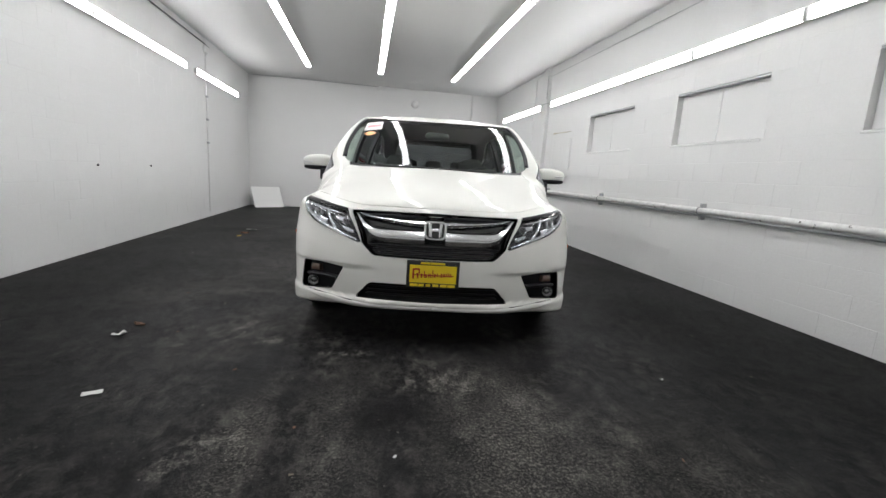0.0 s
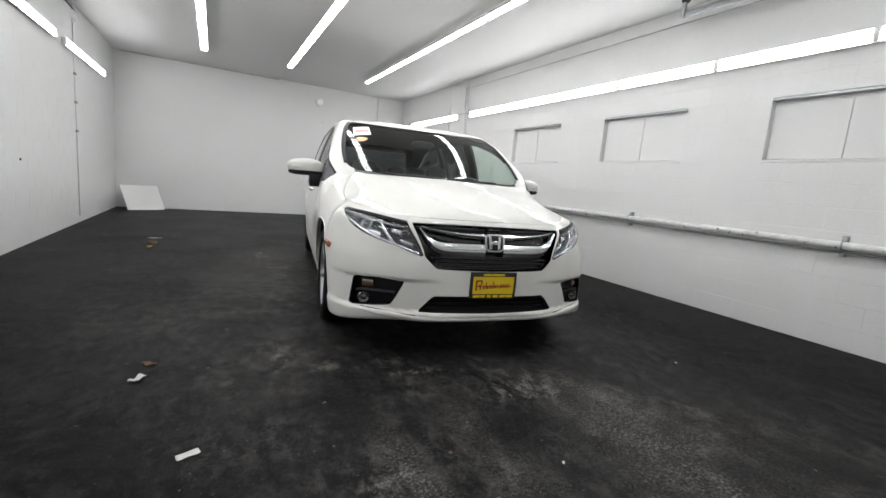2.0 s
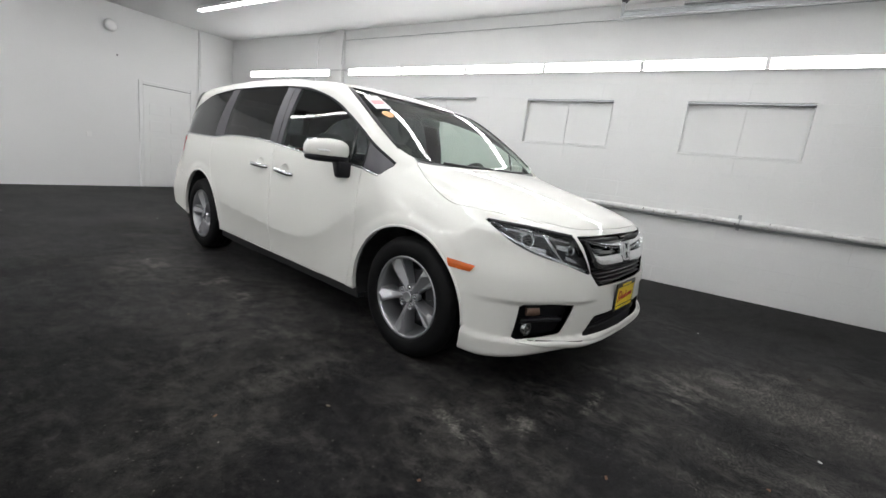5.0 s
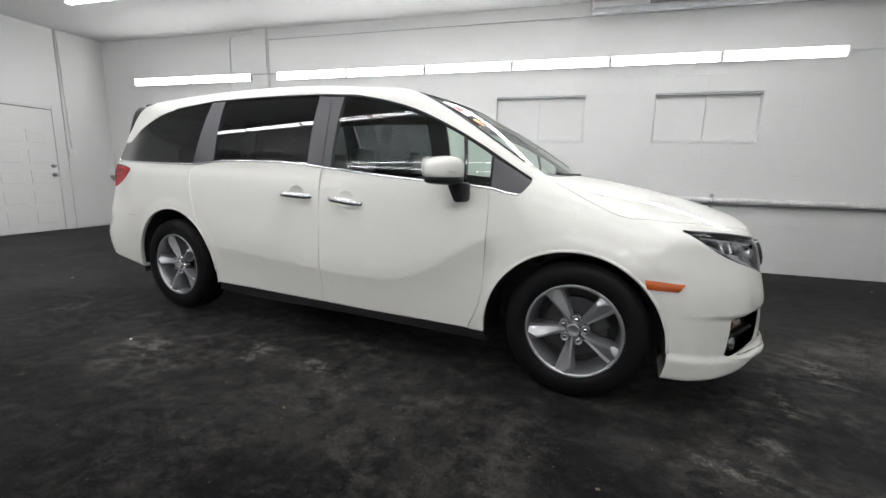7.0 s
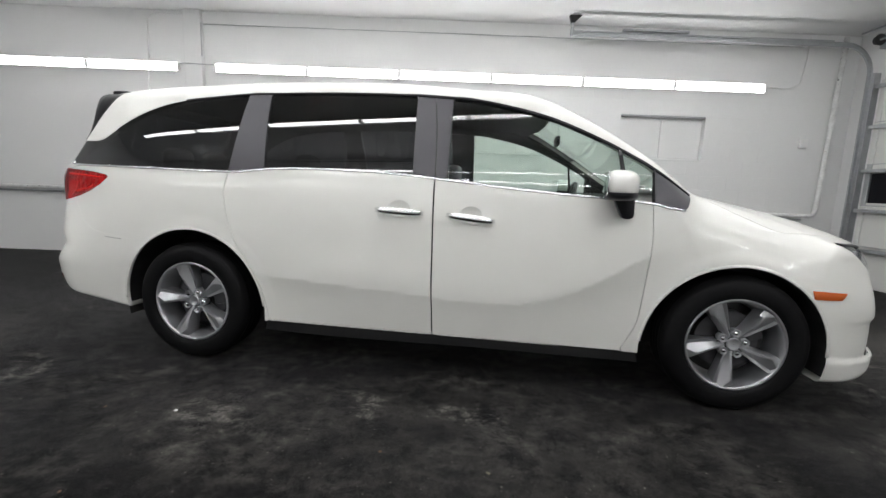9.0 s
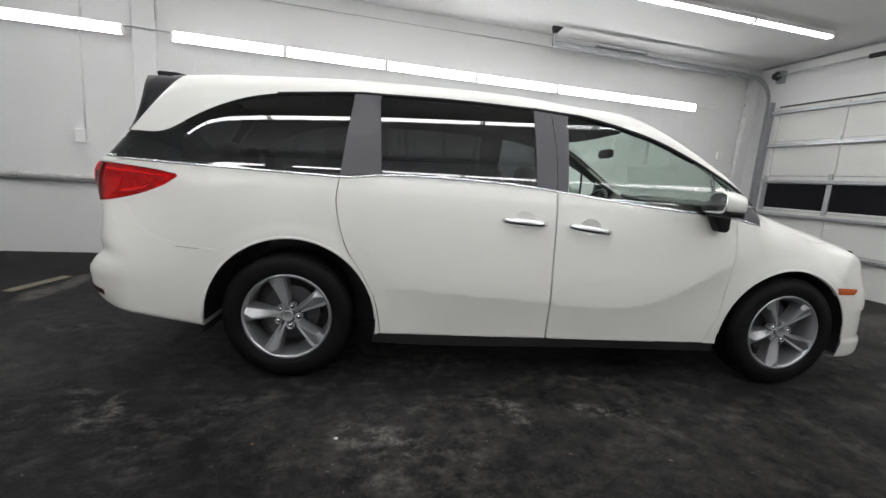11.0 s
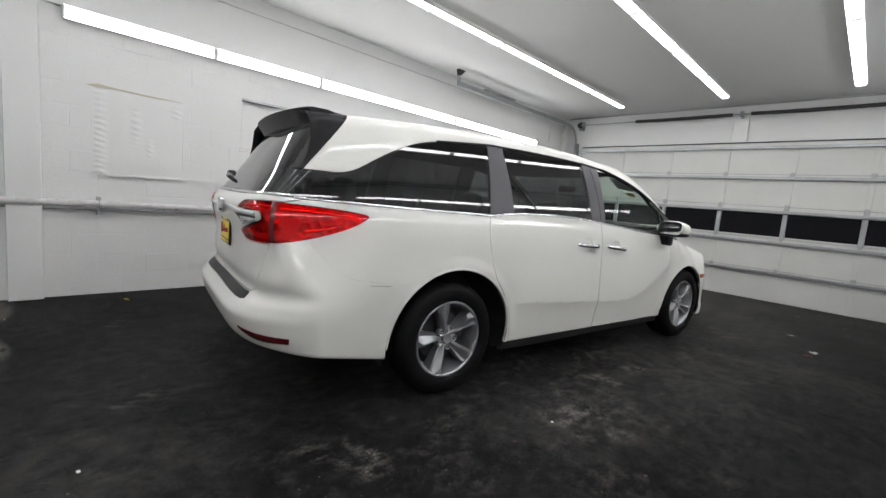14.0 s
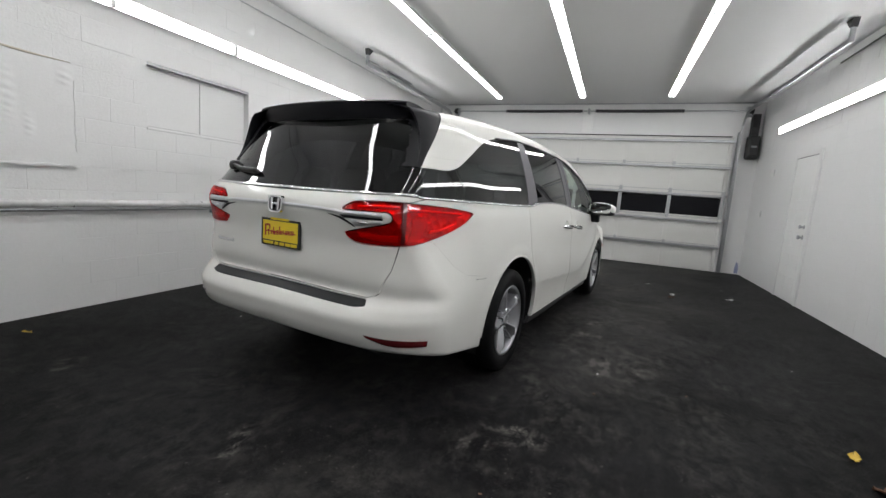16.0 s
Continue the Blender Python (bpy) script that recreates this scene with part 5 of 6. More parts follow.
# sides
for s in (LEFT, RIGHT):
    line = [(1.19, 1.008), (1.10, 1.023), (1.03, 1.038)] + [(.8, 1.056), (.62, 1.066), (.33, 1.088), (.012, 1.117), (-.175, 1.135), (-.45, 1.150), (-.8, 1.153), (-1.025, 1.143), (-1.14, 1.130), (-1.245, 1.123), (-1.7, 1.129), (-2.2, 1.137), (-2.42, 1.142)]
    bead("chrome_trim", "side", line, .013, CHROME, van, s, height=.005, n=4, label="chrome strip under the windows")
    bead("weather_strip", "side", [(-.19, 1.579), (.015, 1.564), (.12, 1.555), (.35, 1.508), (.565, 1.444), (.79, 1.344), (.95, 1.260), (1.04, 1.207), (1.14, 1.145), (1.232, 1.086)], .018, SATIN_BLACK, van, s, height=.004, label="black weather strip")
    bead("weather_strip", "side", [(1.042, 1.046), (1.040, 1.12), (1.038, 1.20)], .012, SATIN_BLACK, van, s, height=.004, label="black weather strip")
    bead("weather_strip", "side", [(.90, 1.060), (.895, 1.17), (.875, 1.295)], .020, GLOSS_BLACK, van, s, height=.004, label="black window divider")
    bead("weather_strip", "side", [(-1.6, 1.540), (-1.2, 1.578), (-1.055, 1.582), (-.65, 1.587), (-.19, 1.579)], .014, SATIN_BLACK, van, s, height=.003, label="black weather strip")
    bead("weather_strip", "top", [(.505, .692), (.66, .737), (.85, .770), (1.02, .785), (1.17, .778)], .036, SATIN_BLACK, van, s, height=.004, label="black windscreen seal")
    bead("weather_strip", "top", [(.588, .0), (.568, .35), (.503, .665)], .016, SATIN_BLACK, van, s, height=.003, label="black windscreen seal")
    bead("wiper", "top", [(1.345, .02), (1.332, .25), (1.29, .50)], .014, BLACK_PLASTIC, van, s, height=.008, lift=.002, label="black windscreen wiper")
    bead("bumper_gap", "side", [(-1.94, .706), (-2.0, .709), (-2.06, .712)], .0022, BLACK_PLASTIC, find("rear_bumper"), s, height=.0008, label="thin gap over the bumper")
    bead("door_gap", "side", [(-.052, 1.132), (-.060, 1.35), (-.085, 1.570)], .006, BLACK_PLASTIC, van, s, height=.0015, label="black gap between the doors")
    bead("arch_lip", "side", [(ARCHES[0][0] + .441 * math.cos(a), ARCHES[0][1] + .441 * math.sin(a)) for a in np.linspace(math.pi - .06, .02, 26)], .014, CAR_PAINT, find("fender", s), s, height=.004, n=2)
    bead("arch_lip", "side", [(ARCHES[1][0] + .456 * math.cos(a), ARCHES[1][1] + .456 * math.sin(a)) for a in np.linspace(math.pi - .02, .06, 26)], .014, CAR_PAINT, find("quarter_panel", s), s, height=.004, n=2)
    bead("roof_seam", "top", [(.35, .635), (-.3, .655), (-1.2, .655), (-2.05, .63)], .010, BLACK_PLASTIC, find("roof"), s, height=.0012, label="roof drip channel")
    for door, x0, x1, z0, z1 in (("front_door", .02, .275, .938, .915), ("sliding_door", -.365, -.105, .950, .940)):
        d = find(door, s)
        xm, zm = (x0 + x1) / 2, (z0 + z1) / 2
        xs = np.linspace(x0, x1, 13)
        P = on_shell("side", [(x, z0 + (z1 - z0) * (x - x0) / (x1 - x0)) for x in xs])
        bm = bmesh.new()
        rows = []
        for k, p in enumerate(P):
            t = k / 12
            out = .036 * min(1, 6 * min(t, 1 - t) + .15)
            h = .0185 * (1 - .35 * abs(2 * t - 1) ** 3)
            rows.append([bm.verts.new(sided(p + np.array([0, o, w]), s)) for o, w in ((out - .014, h * .9), (out, h), (out + .005, h * .3), (out + .004, -h * .6), (out - .004, -h), (out - .014, -h * .8))])
        for A, B in zip(rows, rows[1:]):
            for k in range(6):
                bm.faces.new((A[k], A[(k + 1) % 6], B[(k + 1) % 6], B[k]))
        bm.faces.new(rows[0])
        bm.faces.new(rows[-1][::-1])
        bmesh.ops.recalc_face_normals(bm, faces=bm.faces[:])
        part("door_handle", bm, CHROME, d, "chrome door handle", True)
    # mirror
    mir = part("mirror", blob((.062, .143, .068), (28, 18), 2.9), CAR_PAINT, van, "white door mirror on a black foot", True, pose(.842, s * 1.076, 1.122, 0, 0, s * 8))
    for v in mir.data.vertices:
        if v.co.x > 0:
            v.co.x *= 1.40 - .5 * abs(v.co.y) / .143
        if v.co.z > .02:
            v.co.z *= 1 - .22 * max(0, v.co.y * s) / .143
        if v.co.z < -.038:
            v.co.z = -.038 + (v.co.z + .038) * .15
    low = part("mirror_base", blob((.062, .138, .026), (28, 14), 3.0, (.001, -s * .002, -.048)), SATIN_BLACK, mir, "black underside of the mirror", True)
    for v in low.data.vertices:
        if v.co.x > 0:
            v.co.x *= 1.36 - .5 * abs(v.co.y) / .143
    part("mirror_foot", prism([(-.030, -.060), (.070, -.060), (.072, -.150), (.055, -.162), (.020, -.160), (.002, -.125)], -.045, .045, "Y", .012), SATIN_BLACK, mir, "black mirror foot", True, pose(.01, -s * .085, 0, 0, 0, 0))
    part("mirror_glass", blob((.006, .118, .058), (24, 10), 4.0, (-.058, 0, .004)), CHROME, mir, "mirror glass", True)
    part("signal_strip", blob((.007, .072, .0055), (16, 8), 2.4, (.069, s * .050, -.006)), SILVER, mir, "silver signal strip", True, pose(0, 0, 0, 0, 0, s * -12))
    # wheel housings
    for cx, cz, r in ARCHES:
        bm = bmesh.new()
        rows = []
        for k in range(25):
            a = -.22 + (math.pi + .44) * k / 24
            rows.append([bm.verts.new((cx + (r + .012) * math.cos(a), s * y, cz + (r + .012) * math.sin(a))) for y in (.60, .86, .925)])
        for A, B in zip(rows, rows[1:]):
            for k in range(2):
                bm.faces.new((A[k], A[k + 1], B[k + 1], B[k]))
        bm.faces.new([q[0] for q in rows])
        part("wheel_housing", bm, BLACK_PLASTIC, van, "black wheel housing liner")

# stickers on the windscreen, at the passenger's upper corner
strip("sticker", "top", [(.600, .520), (.615, .60), (.635, .672)], [(.770, .520), (.780, .60), (.795, .680)], LABEL_WHITE, find("windscreen"), RIGHT, lift=.0012, sink=.001, label="white label sticker")
strip("sticker_print", "top", [(.668, .535), (.680, .60), (.694, .655)], [(.715, .535), (.727, .60), (.739, .655)], LABEL_PINK, find("windscreen"), RIGHT, lift=.002, sink=.001, label="pink print on the label")
strip("sticker", "top", [(.838, .560), (.818, .585), (.812, .615), (.818, .645), (.842, .670)], [(.838, .560), (.866, .585), (.878, .615), (.876, .645), (.842, .670)], LABEL_ORANGE, find("windscreen"), RIGHT, lift=.0012, sink=.001, label="orange oval sticker")
# aerial fin
part("aerial", blob((.085, .022, .028), (16, 10), 1.8, (-1.98, 0, float(on_shell("top", [(-1.98, 0)])[0, 2]) + .012)), CAR_PAINT, van, "white roof aerial", True)


# ---- wheels ----
def wheel():
    """An alloy wheel with its tyre; local y is the axle, the outer face towards -y."""
    e = new("wheel")
    R = .350
    tyre = [(.232, -.095), (.241, -.112), (.262, -.124), (.30, -.124), (.325, -.116), (.340, -.102), (.347, -.080)]
    for k, y in enumerate(np.linspace(-.075, .075, 16)):
        g = .006 if k in (3, 4, 7, 8, 11, 12) else 0
        tyre.append((R - g, y))
    tyre += [(.340, .102), (.325, .116), (.27, .118), (.232, .10)]
    part("tyre", lathe(tyre, 72), RUBBER, e, "black rubber tyre", True)
    rim = [(.234, -.098), (.240, -.108), (.235, -.113), (.226, -.110), (.221, -.100), (.214, -.07), (.208, -.02), (.202, .05), (.232, .10)]
    part("rim", lathe(rim, 64), ALLOY, e, "silver alloy rim", True)
    part("brake_disc", lathe([(.06, -.012), (.155, -.012), (.155, .012), (.06, .012)], 40), BRAKE, e, "steel brake disc")
    part("caliper", box((.085, -.035, -.055), (.165, .04, .055), .012, 2), ALLOY_DARK, e, "dark brake caliper")
    part("backing", lathe([(.200, .03), (.001, .03)], 32), BLACK_PLASTIC, e, "black splash shield")
    for k in range(5):
        bm = bmesh.new()
        # (radius, one edge, crease, other edge, depth of the edge, of the crease)
        secs = [(.030, -.020, -.002, .020, -.066, -.080), (.068, -.020, -.006, .021, -.070, -.090), (.105, -.025, -.012, .026, -.076, -.102), (.150, -.036, -.022, .033, -.086, -.110), (.182, -.045, -.030, .038, -.094, -.112), (.203, -.050, -.020, .040, -.098, -.110), (.225, -.052, -.006, .042, -.103, -.109)]
        rows = []
        for r, w0, c, w1, f, g in secs:
            rows.append([bm.verts.new(q) for q in ((w0, -.02, r), (w0, f, r), (c - .005, g, r), (c + .005, g, r), (w1 * .55, f + .006, r), (w1, f + .002, r), (w1, -.02, r))])
        for A, B in zip(rows, rows[1:]):
            for i in range(6):
                bm.faces.new((A[i], A[i + 1], B[i + 1], B[i]))
        bmesh.ops.recalc_face_normals(bm, faces=bm.faces[:])
        bm.faces.ensure_lookup_table()
        if bm.faces[2].normal.y > 0:
            bmesh.ops.reverse_faces(bm, faces=bm.faces[:])
        sp = part("spoke", bm, ALLOY, e, "silver alloy spoke", True, pose(0, 0, 0, 0, 72 * k, 0))
        sp.data.set_sharp_from_angle(angle=radians(28))
        a = radians(72 * k + 36)
        part("nut_pocket", lathe([(.021, -.05), (.0215, -.088), (.0185, -.090), (.0165, -.074), (.001, -.073)], 16), ALLOY, e, "", True, pose(.056 * math.sin(a), 0, .056 * math.cos(a)))
        part("wheel_nut", lathe([(.011, -.06), (.011, -.086), (.007, -.090), (.001, -.090)], 10), CHROME, e, "", True, pose(.056 * math.sin(a), 0, .056 * math.cos(a)))
    part("hub", lathe([(.072, -.04), (.070, -.066), (.040, -.072), (.036, -.086), (.033, -.089), (.001, -.089)], 32), ALLOY_DARK, e, "dark hub", True)
    part("centre_cap", lathe([(.034, -.086), (.033, -.094), (.027, -.096), (.023, -.092), (.001, -.093)], 28), ALLOY, e, "chrome centre cap", True)
    return e


w0 = wheel()
w0.parent = van
w0.matrix_local = pose(1.5, -.835, .350, 0, -27, 0)
for x, sgn, turn in ((-1.5, RIGHT, -13), (1.5, LEFT, 40), (-1.5, LEFT, 20)):
    c = copy_thing(w0, pose(x, sgn * .835, .350, 0, turn, 180 if sgn == LEFT else 0))

# ---- underside and cabin ----
bm = bmesh.new()
add_box(bm, (-2.45, -.60, .30), (2.15, .60, .36), .02)
add_box(bm, (-1.0, -.88, .24), (1.0, .88, .34), .02)
add_box(bm, (.6, -.35, .20), (1.9, .35, .34), .04)
add_box(bm, (-2.3, -.35, .24), (-1.75, .35, .36), .05)
part("underbody", bm, BLACK_PLASTIC, van, "black underbody")
for s in (LEFT, RIGHT):
    panel("lining", pick_faces(["front_door", "sliding_door", ""], lambda C: (C[:, 2] > .3) & (C[:, 0] < 1.2)), TRIM_DARK, van, s, inset=.03, gap=0, flange=0, label="dark cabin lining")
    panel("lining", pick_faces(["pillar_b", "pillar_c", "sail"]), TRIM_DARK, van, s, inset=.025, gap=0, flange=0, label="dark cabin lining")
bm = bmesh.new()
add_box(bm, (.95, -.80, .62), (1.30, .80, 1.03), .05, 3)
add_box(bm, (.78, -.16, .45), (1.0, .16, .98), .04, 3)
add_box(bm, (.86, .18, .96), (1.1, .60, 1.075), .05, 3)
part("dashboard", bm, TRIM_DARK, van, "dark dashboard")


def seat(width, m, rest=1):
    e = part("seat", blob((.25, width / 2, .085), (24, 12), 4.0, (0, 0, .42)), SEAT_CLOTH, van, "grey leather seat", True, m)
    part("backrest", blob((.075, width / 2 - .02, .34), (24, 14), 3.6), SEAT_CLOTH, e, "", True, pose(-.27, 0, .74, 0, -14, 0))
    n = 1 if width < .7 else 3
    for k in range(n):
        y = 0 if n == 1 else (k - 1) * width * .32
        part("headrest", blob((.05, .125, .085), (18, 12), 3.2, (-.385, y, 1.18)), SEAT_CLOTH, e, "", True)
    part("seat_base", box((-.2, -width / 2 + .06, .28), (.2, width / 2 - .06, .38), .02), TRIM_DARK, e)
    return e


for y in (.42, -.42):
    seat(.54, pose(.28, y, 0))
    seat(.50, pose(-.62, y, 0))
seat(1.20, pose(-1.62, 0, .02))
bm = tube([(.185 * math.cos(k * math.tau / 32), .185 * math.sin(k * math.tau / 32), 0) for k in range(32)], .016, 8, True)
sw = part("steering_wheel", bm, TRIM_DARK, van, "dark steering wheel", True, pose(.80, .42, .98, 0, -66, 0))
bm = bmesh.new()
for a in (0, 2.2, 4.08):
    add_tube(bm, [(.03 * math.cos(a), .03 * math.sin(a), 0), (.18 * math.cos(a), .18 * math.sin(a), 0)], .014, 8)
part("spoke", bm, TRIM_DARK, sw)
part("boss", blob((.06, .06, .025), (16, 8), 3.0), TRIM_DARK, sw, "", True)
part("rear_view_mirror", blob((.015, .115, .036), (20, 10), 3.4, (.66, 0, 1.43)), BLACK_PLASTIC, van, "black rear-view mirror", True)


# ---- the vehicle door ----
GY = -0.20
STILES = [-2.60 + 0.92 * k for k in range(7)]
gd = structure("door_1", box((STILES[0] - 0.04, GY - 0.06, 0.0), (STILES[-1] + 0.04, GY - 0.05, 2.60)), DOOR_PAINT, "white sectional vehicle door with a row of dark windows, closed", "door")
SEC = 0.52
for k in range(5):
    z0, z1 = k * SEC + 0.004, (k + 1) * SEC - 0.004
    for a, b in zip(STILES, STILES[1:]):
        if k == 2:
            for lo, hi in ((z0, 1.075), (1.445, z1)):
                part("door_panel", box((a + 0.03, GY - 0.05, lo), (b - 0.03, GY - 0.022, hi), 0.004), DOOR_PAINT, gd)
            part("window_pane", box((a + 0.035, GY - 0.05, 1.075), (b - 0.035, GY - 0.034, 1.445)), BLACK_GLASS, gd, "dark window pane, night outside")
        else:
            part("door_panel", box((a + 0.03, GY - 0.05, z0), (b - 0.03, GY - 0.022, z1), 0.005), DOOR_PAINT, gd)
    for x in STILES:
        part("stile", box((x - 0.032, GY - 0.05, z0), (x + 0.032, GY - 0.010, z1), 0.003), DOOR_PAINT if k != 2 else GALV, gd)
for z in (0.475, 0.975, 1.475, 2.02, 2.515):
    bm = box((STILES[0] - 0.05, GY - 0.012, z - 0.022), (STILES[-1] + 0.05, GY + 0.045, z + 0.022), 0.004)
    part("strut", bm, GALV, gd, "galvanised stiffening strut")
for k in range(1, 5):
    part("joint_strip", box((STILES[0] - 0.04, GY - 0.03, k * SEC - 0.006), (STILES[-1] + 0.04, GY - 0.016, k * SEC + 0.006), 0.002), GALV, gd)
    for x in STILES[1:-1]:
        part("hinge", box((x - 0.028, GY - 0.012, k * SEC - 0.032), (x + 0.028, GY + 0.006, k * SEC + 0.032), 0.004), GALV, gd, "galvanised hinge")
part("top_seal", box((STILES[0], GY - 0.05, 2.600), (STILES[-1], GY - 0.02, 2.618), 0.003), DARK_STEEL, gd, "dark rubber seal")

# springs on the shaft over the door
sh = thing("torsion_spring_shaft", pose(0, 0, 0), "steel shaft with two black torsion springs over the vehicle door", "spring")
part("shaft", tube([(-2.86, -0.13, 3.07), (3.06, -0.13, 3.07)], 0.0127, 10), GALV, sh, "steel shaft")
for a, b in ((0.17, 1.80), (-0.09, -1.72)):
    n = 150
    bm = tube([(a + (b - a) * k / n, -0.13, 3.07 - 0.006 * math.sin(math.pi * k / n)) for k in range(n + 1)], [0.033 if k % 2 else 0.027 for k in range(n + 1)], 10)
    part("spring", bm, DARK_STEEL, sh, "black coiled torsion spring")
part("anchor_board", box((-0.06, -0.28, 2.62), (0.16, -0.235, 3.20), 0.005), METAL_WHITE, sh, "white anchor board")
part("anchor_bracket", box((0.02, -0.24, 3.02), (0.06, -0.10, 3.12), 0.005), GALV, sh, "galvanised bracket")
for x in (-2.82, 3.0):
    bm = lathe([(0.02, -0.03), (0.065, -0.03), (0.07, -0.02), (0.05, -0.012), (0.05, 0.03), (0.02, 0.03)], 28, "X")
    part("cable_drum", bm, DARK_STEEL, sh, "dark cable drum", True, pose(x, -0.13, 3.07))
    part("bearing_plate", box((x - 0.05, -0.28, 2.98), (x + 0.05, -0.20, 3.16), 0.004), GALV, sh, "galvanised bearing plate")


def rail(x, y_end, side):
    """A roller track: up beside the door, round a bend and back under the ceiling."""
    e = thing("door_track", pose(0, 0, 0), "galvanised roller track on hangers beneath the ceiling", "track", "door tracks")
    pts = [(x, -0.15, 0.03), (x, -0.15, 2.66)]
    for k in range(1, 9):
        a = k / 8 * math.pi / 2
        pts.append((x, -0.15 + 0.36 * (1 - math.cos(a)), 2.66 + 0.36 * math.sin(a)))
    pts.append((x, y_end, 3.03))
    bm = bmesh.new()
    prof = [(-0.010, -0.028), (0.012, -0.028), (0.012, -0.022), (-0.004, -0.022), (-0.004, 0.022), (0.012, 0.022), (0.012, 0.028), (-0.010, 0.028)]
    rows = []
    for i, p in enumerate(pts):
        a, b = Vector(pts[max(i - 1, 0)]), Vector(pts[min(i + 1, len(pts) - 1)])
        d = (b - a).normalized()
        w = Vector((1, 0, 0)).cross(d)
        rows.append([bm.verts.new(Vector(p) + Vector((1, 0, 0)) * u * -side + w * v) for u, v in prof])
    for A, B in zip(rows, rows[1:]):
        for k in range(8):
            bm.faces.new((A[k], A[(k + 1) % 8], B[(k + 1) % 8], B[k]))
    bm.faces.new(rows[0])
    bm.faces.new(rows[-1][::-1])
    bmesh.ops.recalc_face_normals(bm, faces=bm.faces[:])
    part("rail", bm, GALV, e, "galvanised channel rail")
    part("angle", box((x + side * 0.012, 0.35, 3.035), (x + side * 0.016, y_end, 3.075), 0.001), GALV, e, "galvanised angle")
    part("jamb_angle", box((x - 0.02, -0.28, 0.0), (x + 0.03, -0.19, 2.70), 0.004), GALV, e, "galvanised jamb angle")
    part("hanger", box((x - 0.02, y_end - 0.03, 3.0), (x + 0.02, y_end + 0.004, ZC), 0.003), GALV, e, "galvanised hanger")
    bm = prism([(y_end - 0.12, ZC), (y_end + 0.03, ZC), (y_end + 0.004, ZC - 0.09), (y_end - 0.03, ZC - 0.09)], x - 0.03, x + 0.03, "X", 0.003)
    part("gusset", bm, DARK_STEEL, e, "dark steel gusset")
    return e


rail(3.06, 3.66, 1)
rail(-2.72, 3.66, -1)
bm = box((3.02, 2.2, 3.075), (3.075, 3.02, 3.10), 0.003)
tagged(new("splice_bar", mesh_of("splice_bar", bm, GALV)), "galvanised bar lying on the door track", "bar")

op = thing("door_opener", pose(-2.93, -0.17, 2.42), "black wall-mounted motor unit beside the vehicle door", "motor")
part("case", box((-0.10, -0.09, -0.22), (0.10, 0.08, 0.20), 0.035, 3), BLACK_PLASTIC, op, "black plastic motor case")
part("cover", box((-0.075, 0.075, -0.17), (0.075, 0.105, 0.12), 0.018, 2), BLACK_PLASTIC, op)
part("label_strip", box((-0.045, 0.104, -0.02), (0.045, 0.1075, 0.015), 0.001), GALV, op, "grey label strip")
part("bracket", box((-0.06, -0.10, 0.18), (0.06, 0.02, 0.60), 0.006), DARK_STEEL, op, "dark steel bracket")


# ---- pipes, conduits and boxes ----
def pipe_run(name, pts, r, mat, label, category="pipe", sides=12):
    return tagged(new(name, mesh_of(name, tube(pts, r, sides), mat, True)), label, category)


PIPE_PAINT = material("chipped_white_pipe_paint", (0.70, 0.70, 0.69), 0.38, grain=22, vary=0.14, bump=0.0015, blotch=(11, 0.25), coords="Position")
def chipped(m, scale, lo, hi, colour):
    """Flakes of paint gone from a painted surface."""
    nt = m.node_tree
    b = nt.nodes["Principled BSDF"]
    old = b.inputs["Base Color"].links[0].from_socket
    geo = nt.nodes.new("ShaderNodeNewGeometry")
    n = node(nt, "ShaderNodeTexNoise", Scale=scale, Detail=4.0, Roughness=0.55)
    nt.links.new(geo.outputs["Position"], n.inputs["Vector"])
    r = node(nt, "ShaderNodeMapRange")
    r.inputs["From Min"].default_value, r.inputs["From Max"].default_value = lo, hi
    r.clamp = True
    nt.links.new(n.outputs["Fac"], r.inputs["Value"])
    mix = nt.nodes.new("ShaderNodeMix")
    mix.data_type = "RGBA"
    nt.links.new(r.outputs[0], mix.inputs["Factor"])
    nt.links.new(old, mix.inputs["A"])
    mix.inputs["B"].default_value = (*colour, 1)
    nt.links.new(mix.outputs["Result"], b.inputs["Base Color"])


chipped(PIPE_PAINT, 17, 0.66, 0.68, (0.06, 0.055, 0.05))
PX = XR - 0.065
pipe_run("pipe", [(PX, 11.93, 0.885), (PX, 0.14, 0.862), (PX, 0.07, 0.875), (PX, 0.04, 0.93), (PX, 0.03, 1.0), (PX, -0.02, 3.20)], 0.031, PIPE_PAINT, "white painted pipe along the wall, paint chipped")
pipe_run("conduit", [(PX + 0.02, 11.93, 0.835), (PX + 0.02, 0.2, 0.812)], 0.013, GALV, "galvanised conduit under the painted pipe", "conduit")
for y in (2.06, 4.12, 6.1, 8.02, 10.1):
    bm = box((PX + 0.012, y - 0.016, 0.775), (XR + 0.002, y + 0.016, 0.945), 0.003)
    add_tube(bm, [(PX + 0.036 * math.cos(a), y, 0.868 + 0.036 * math.sin(a)) for a in [k * math.tau / 14 for k in range(14)]], 0.006, 6, True)
    tagged(new("pipe_clamp", mesh_of("pipe_clamp", bm, GALV)), "galvanised clamp holding the pipes to the wall", "clamp", "pipe clamps")
pipe_run("conduit", [(XR - 0.012, 9.14, 2.62), (XR - 0.012, 9.14, 3.12), (XR - 0.012, 9.10, 3.17), (XR - 0.012, 9.04, 3.19), (XR - 0.012, 8.64, 3.20)], 0.011, PAINT_WALL, "white painted conduit bent round towards the pilaster", "conduit", 8)
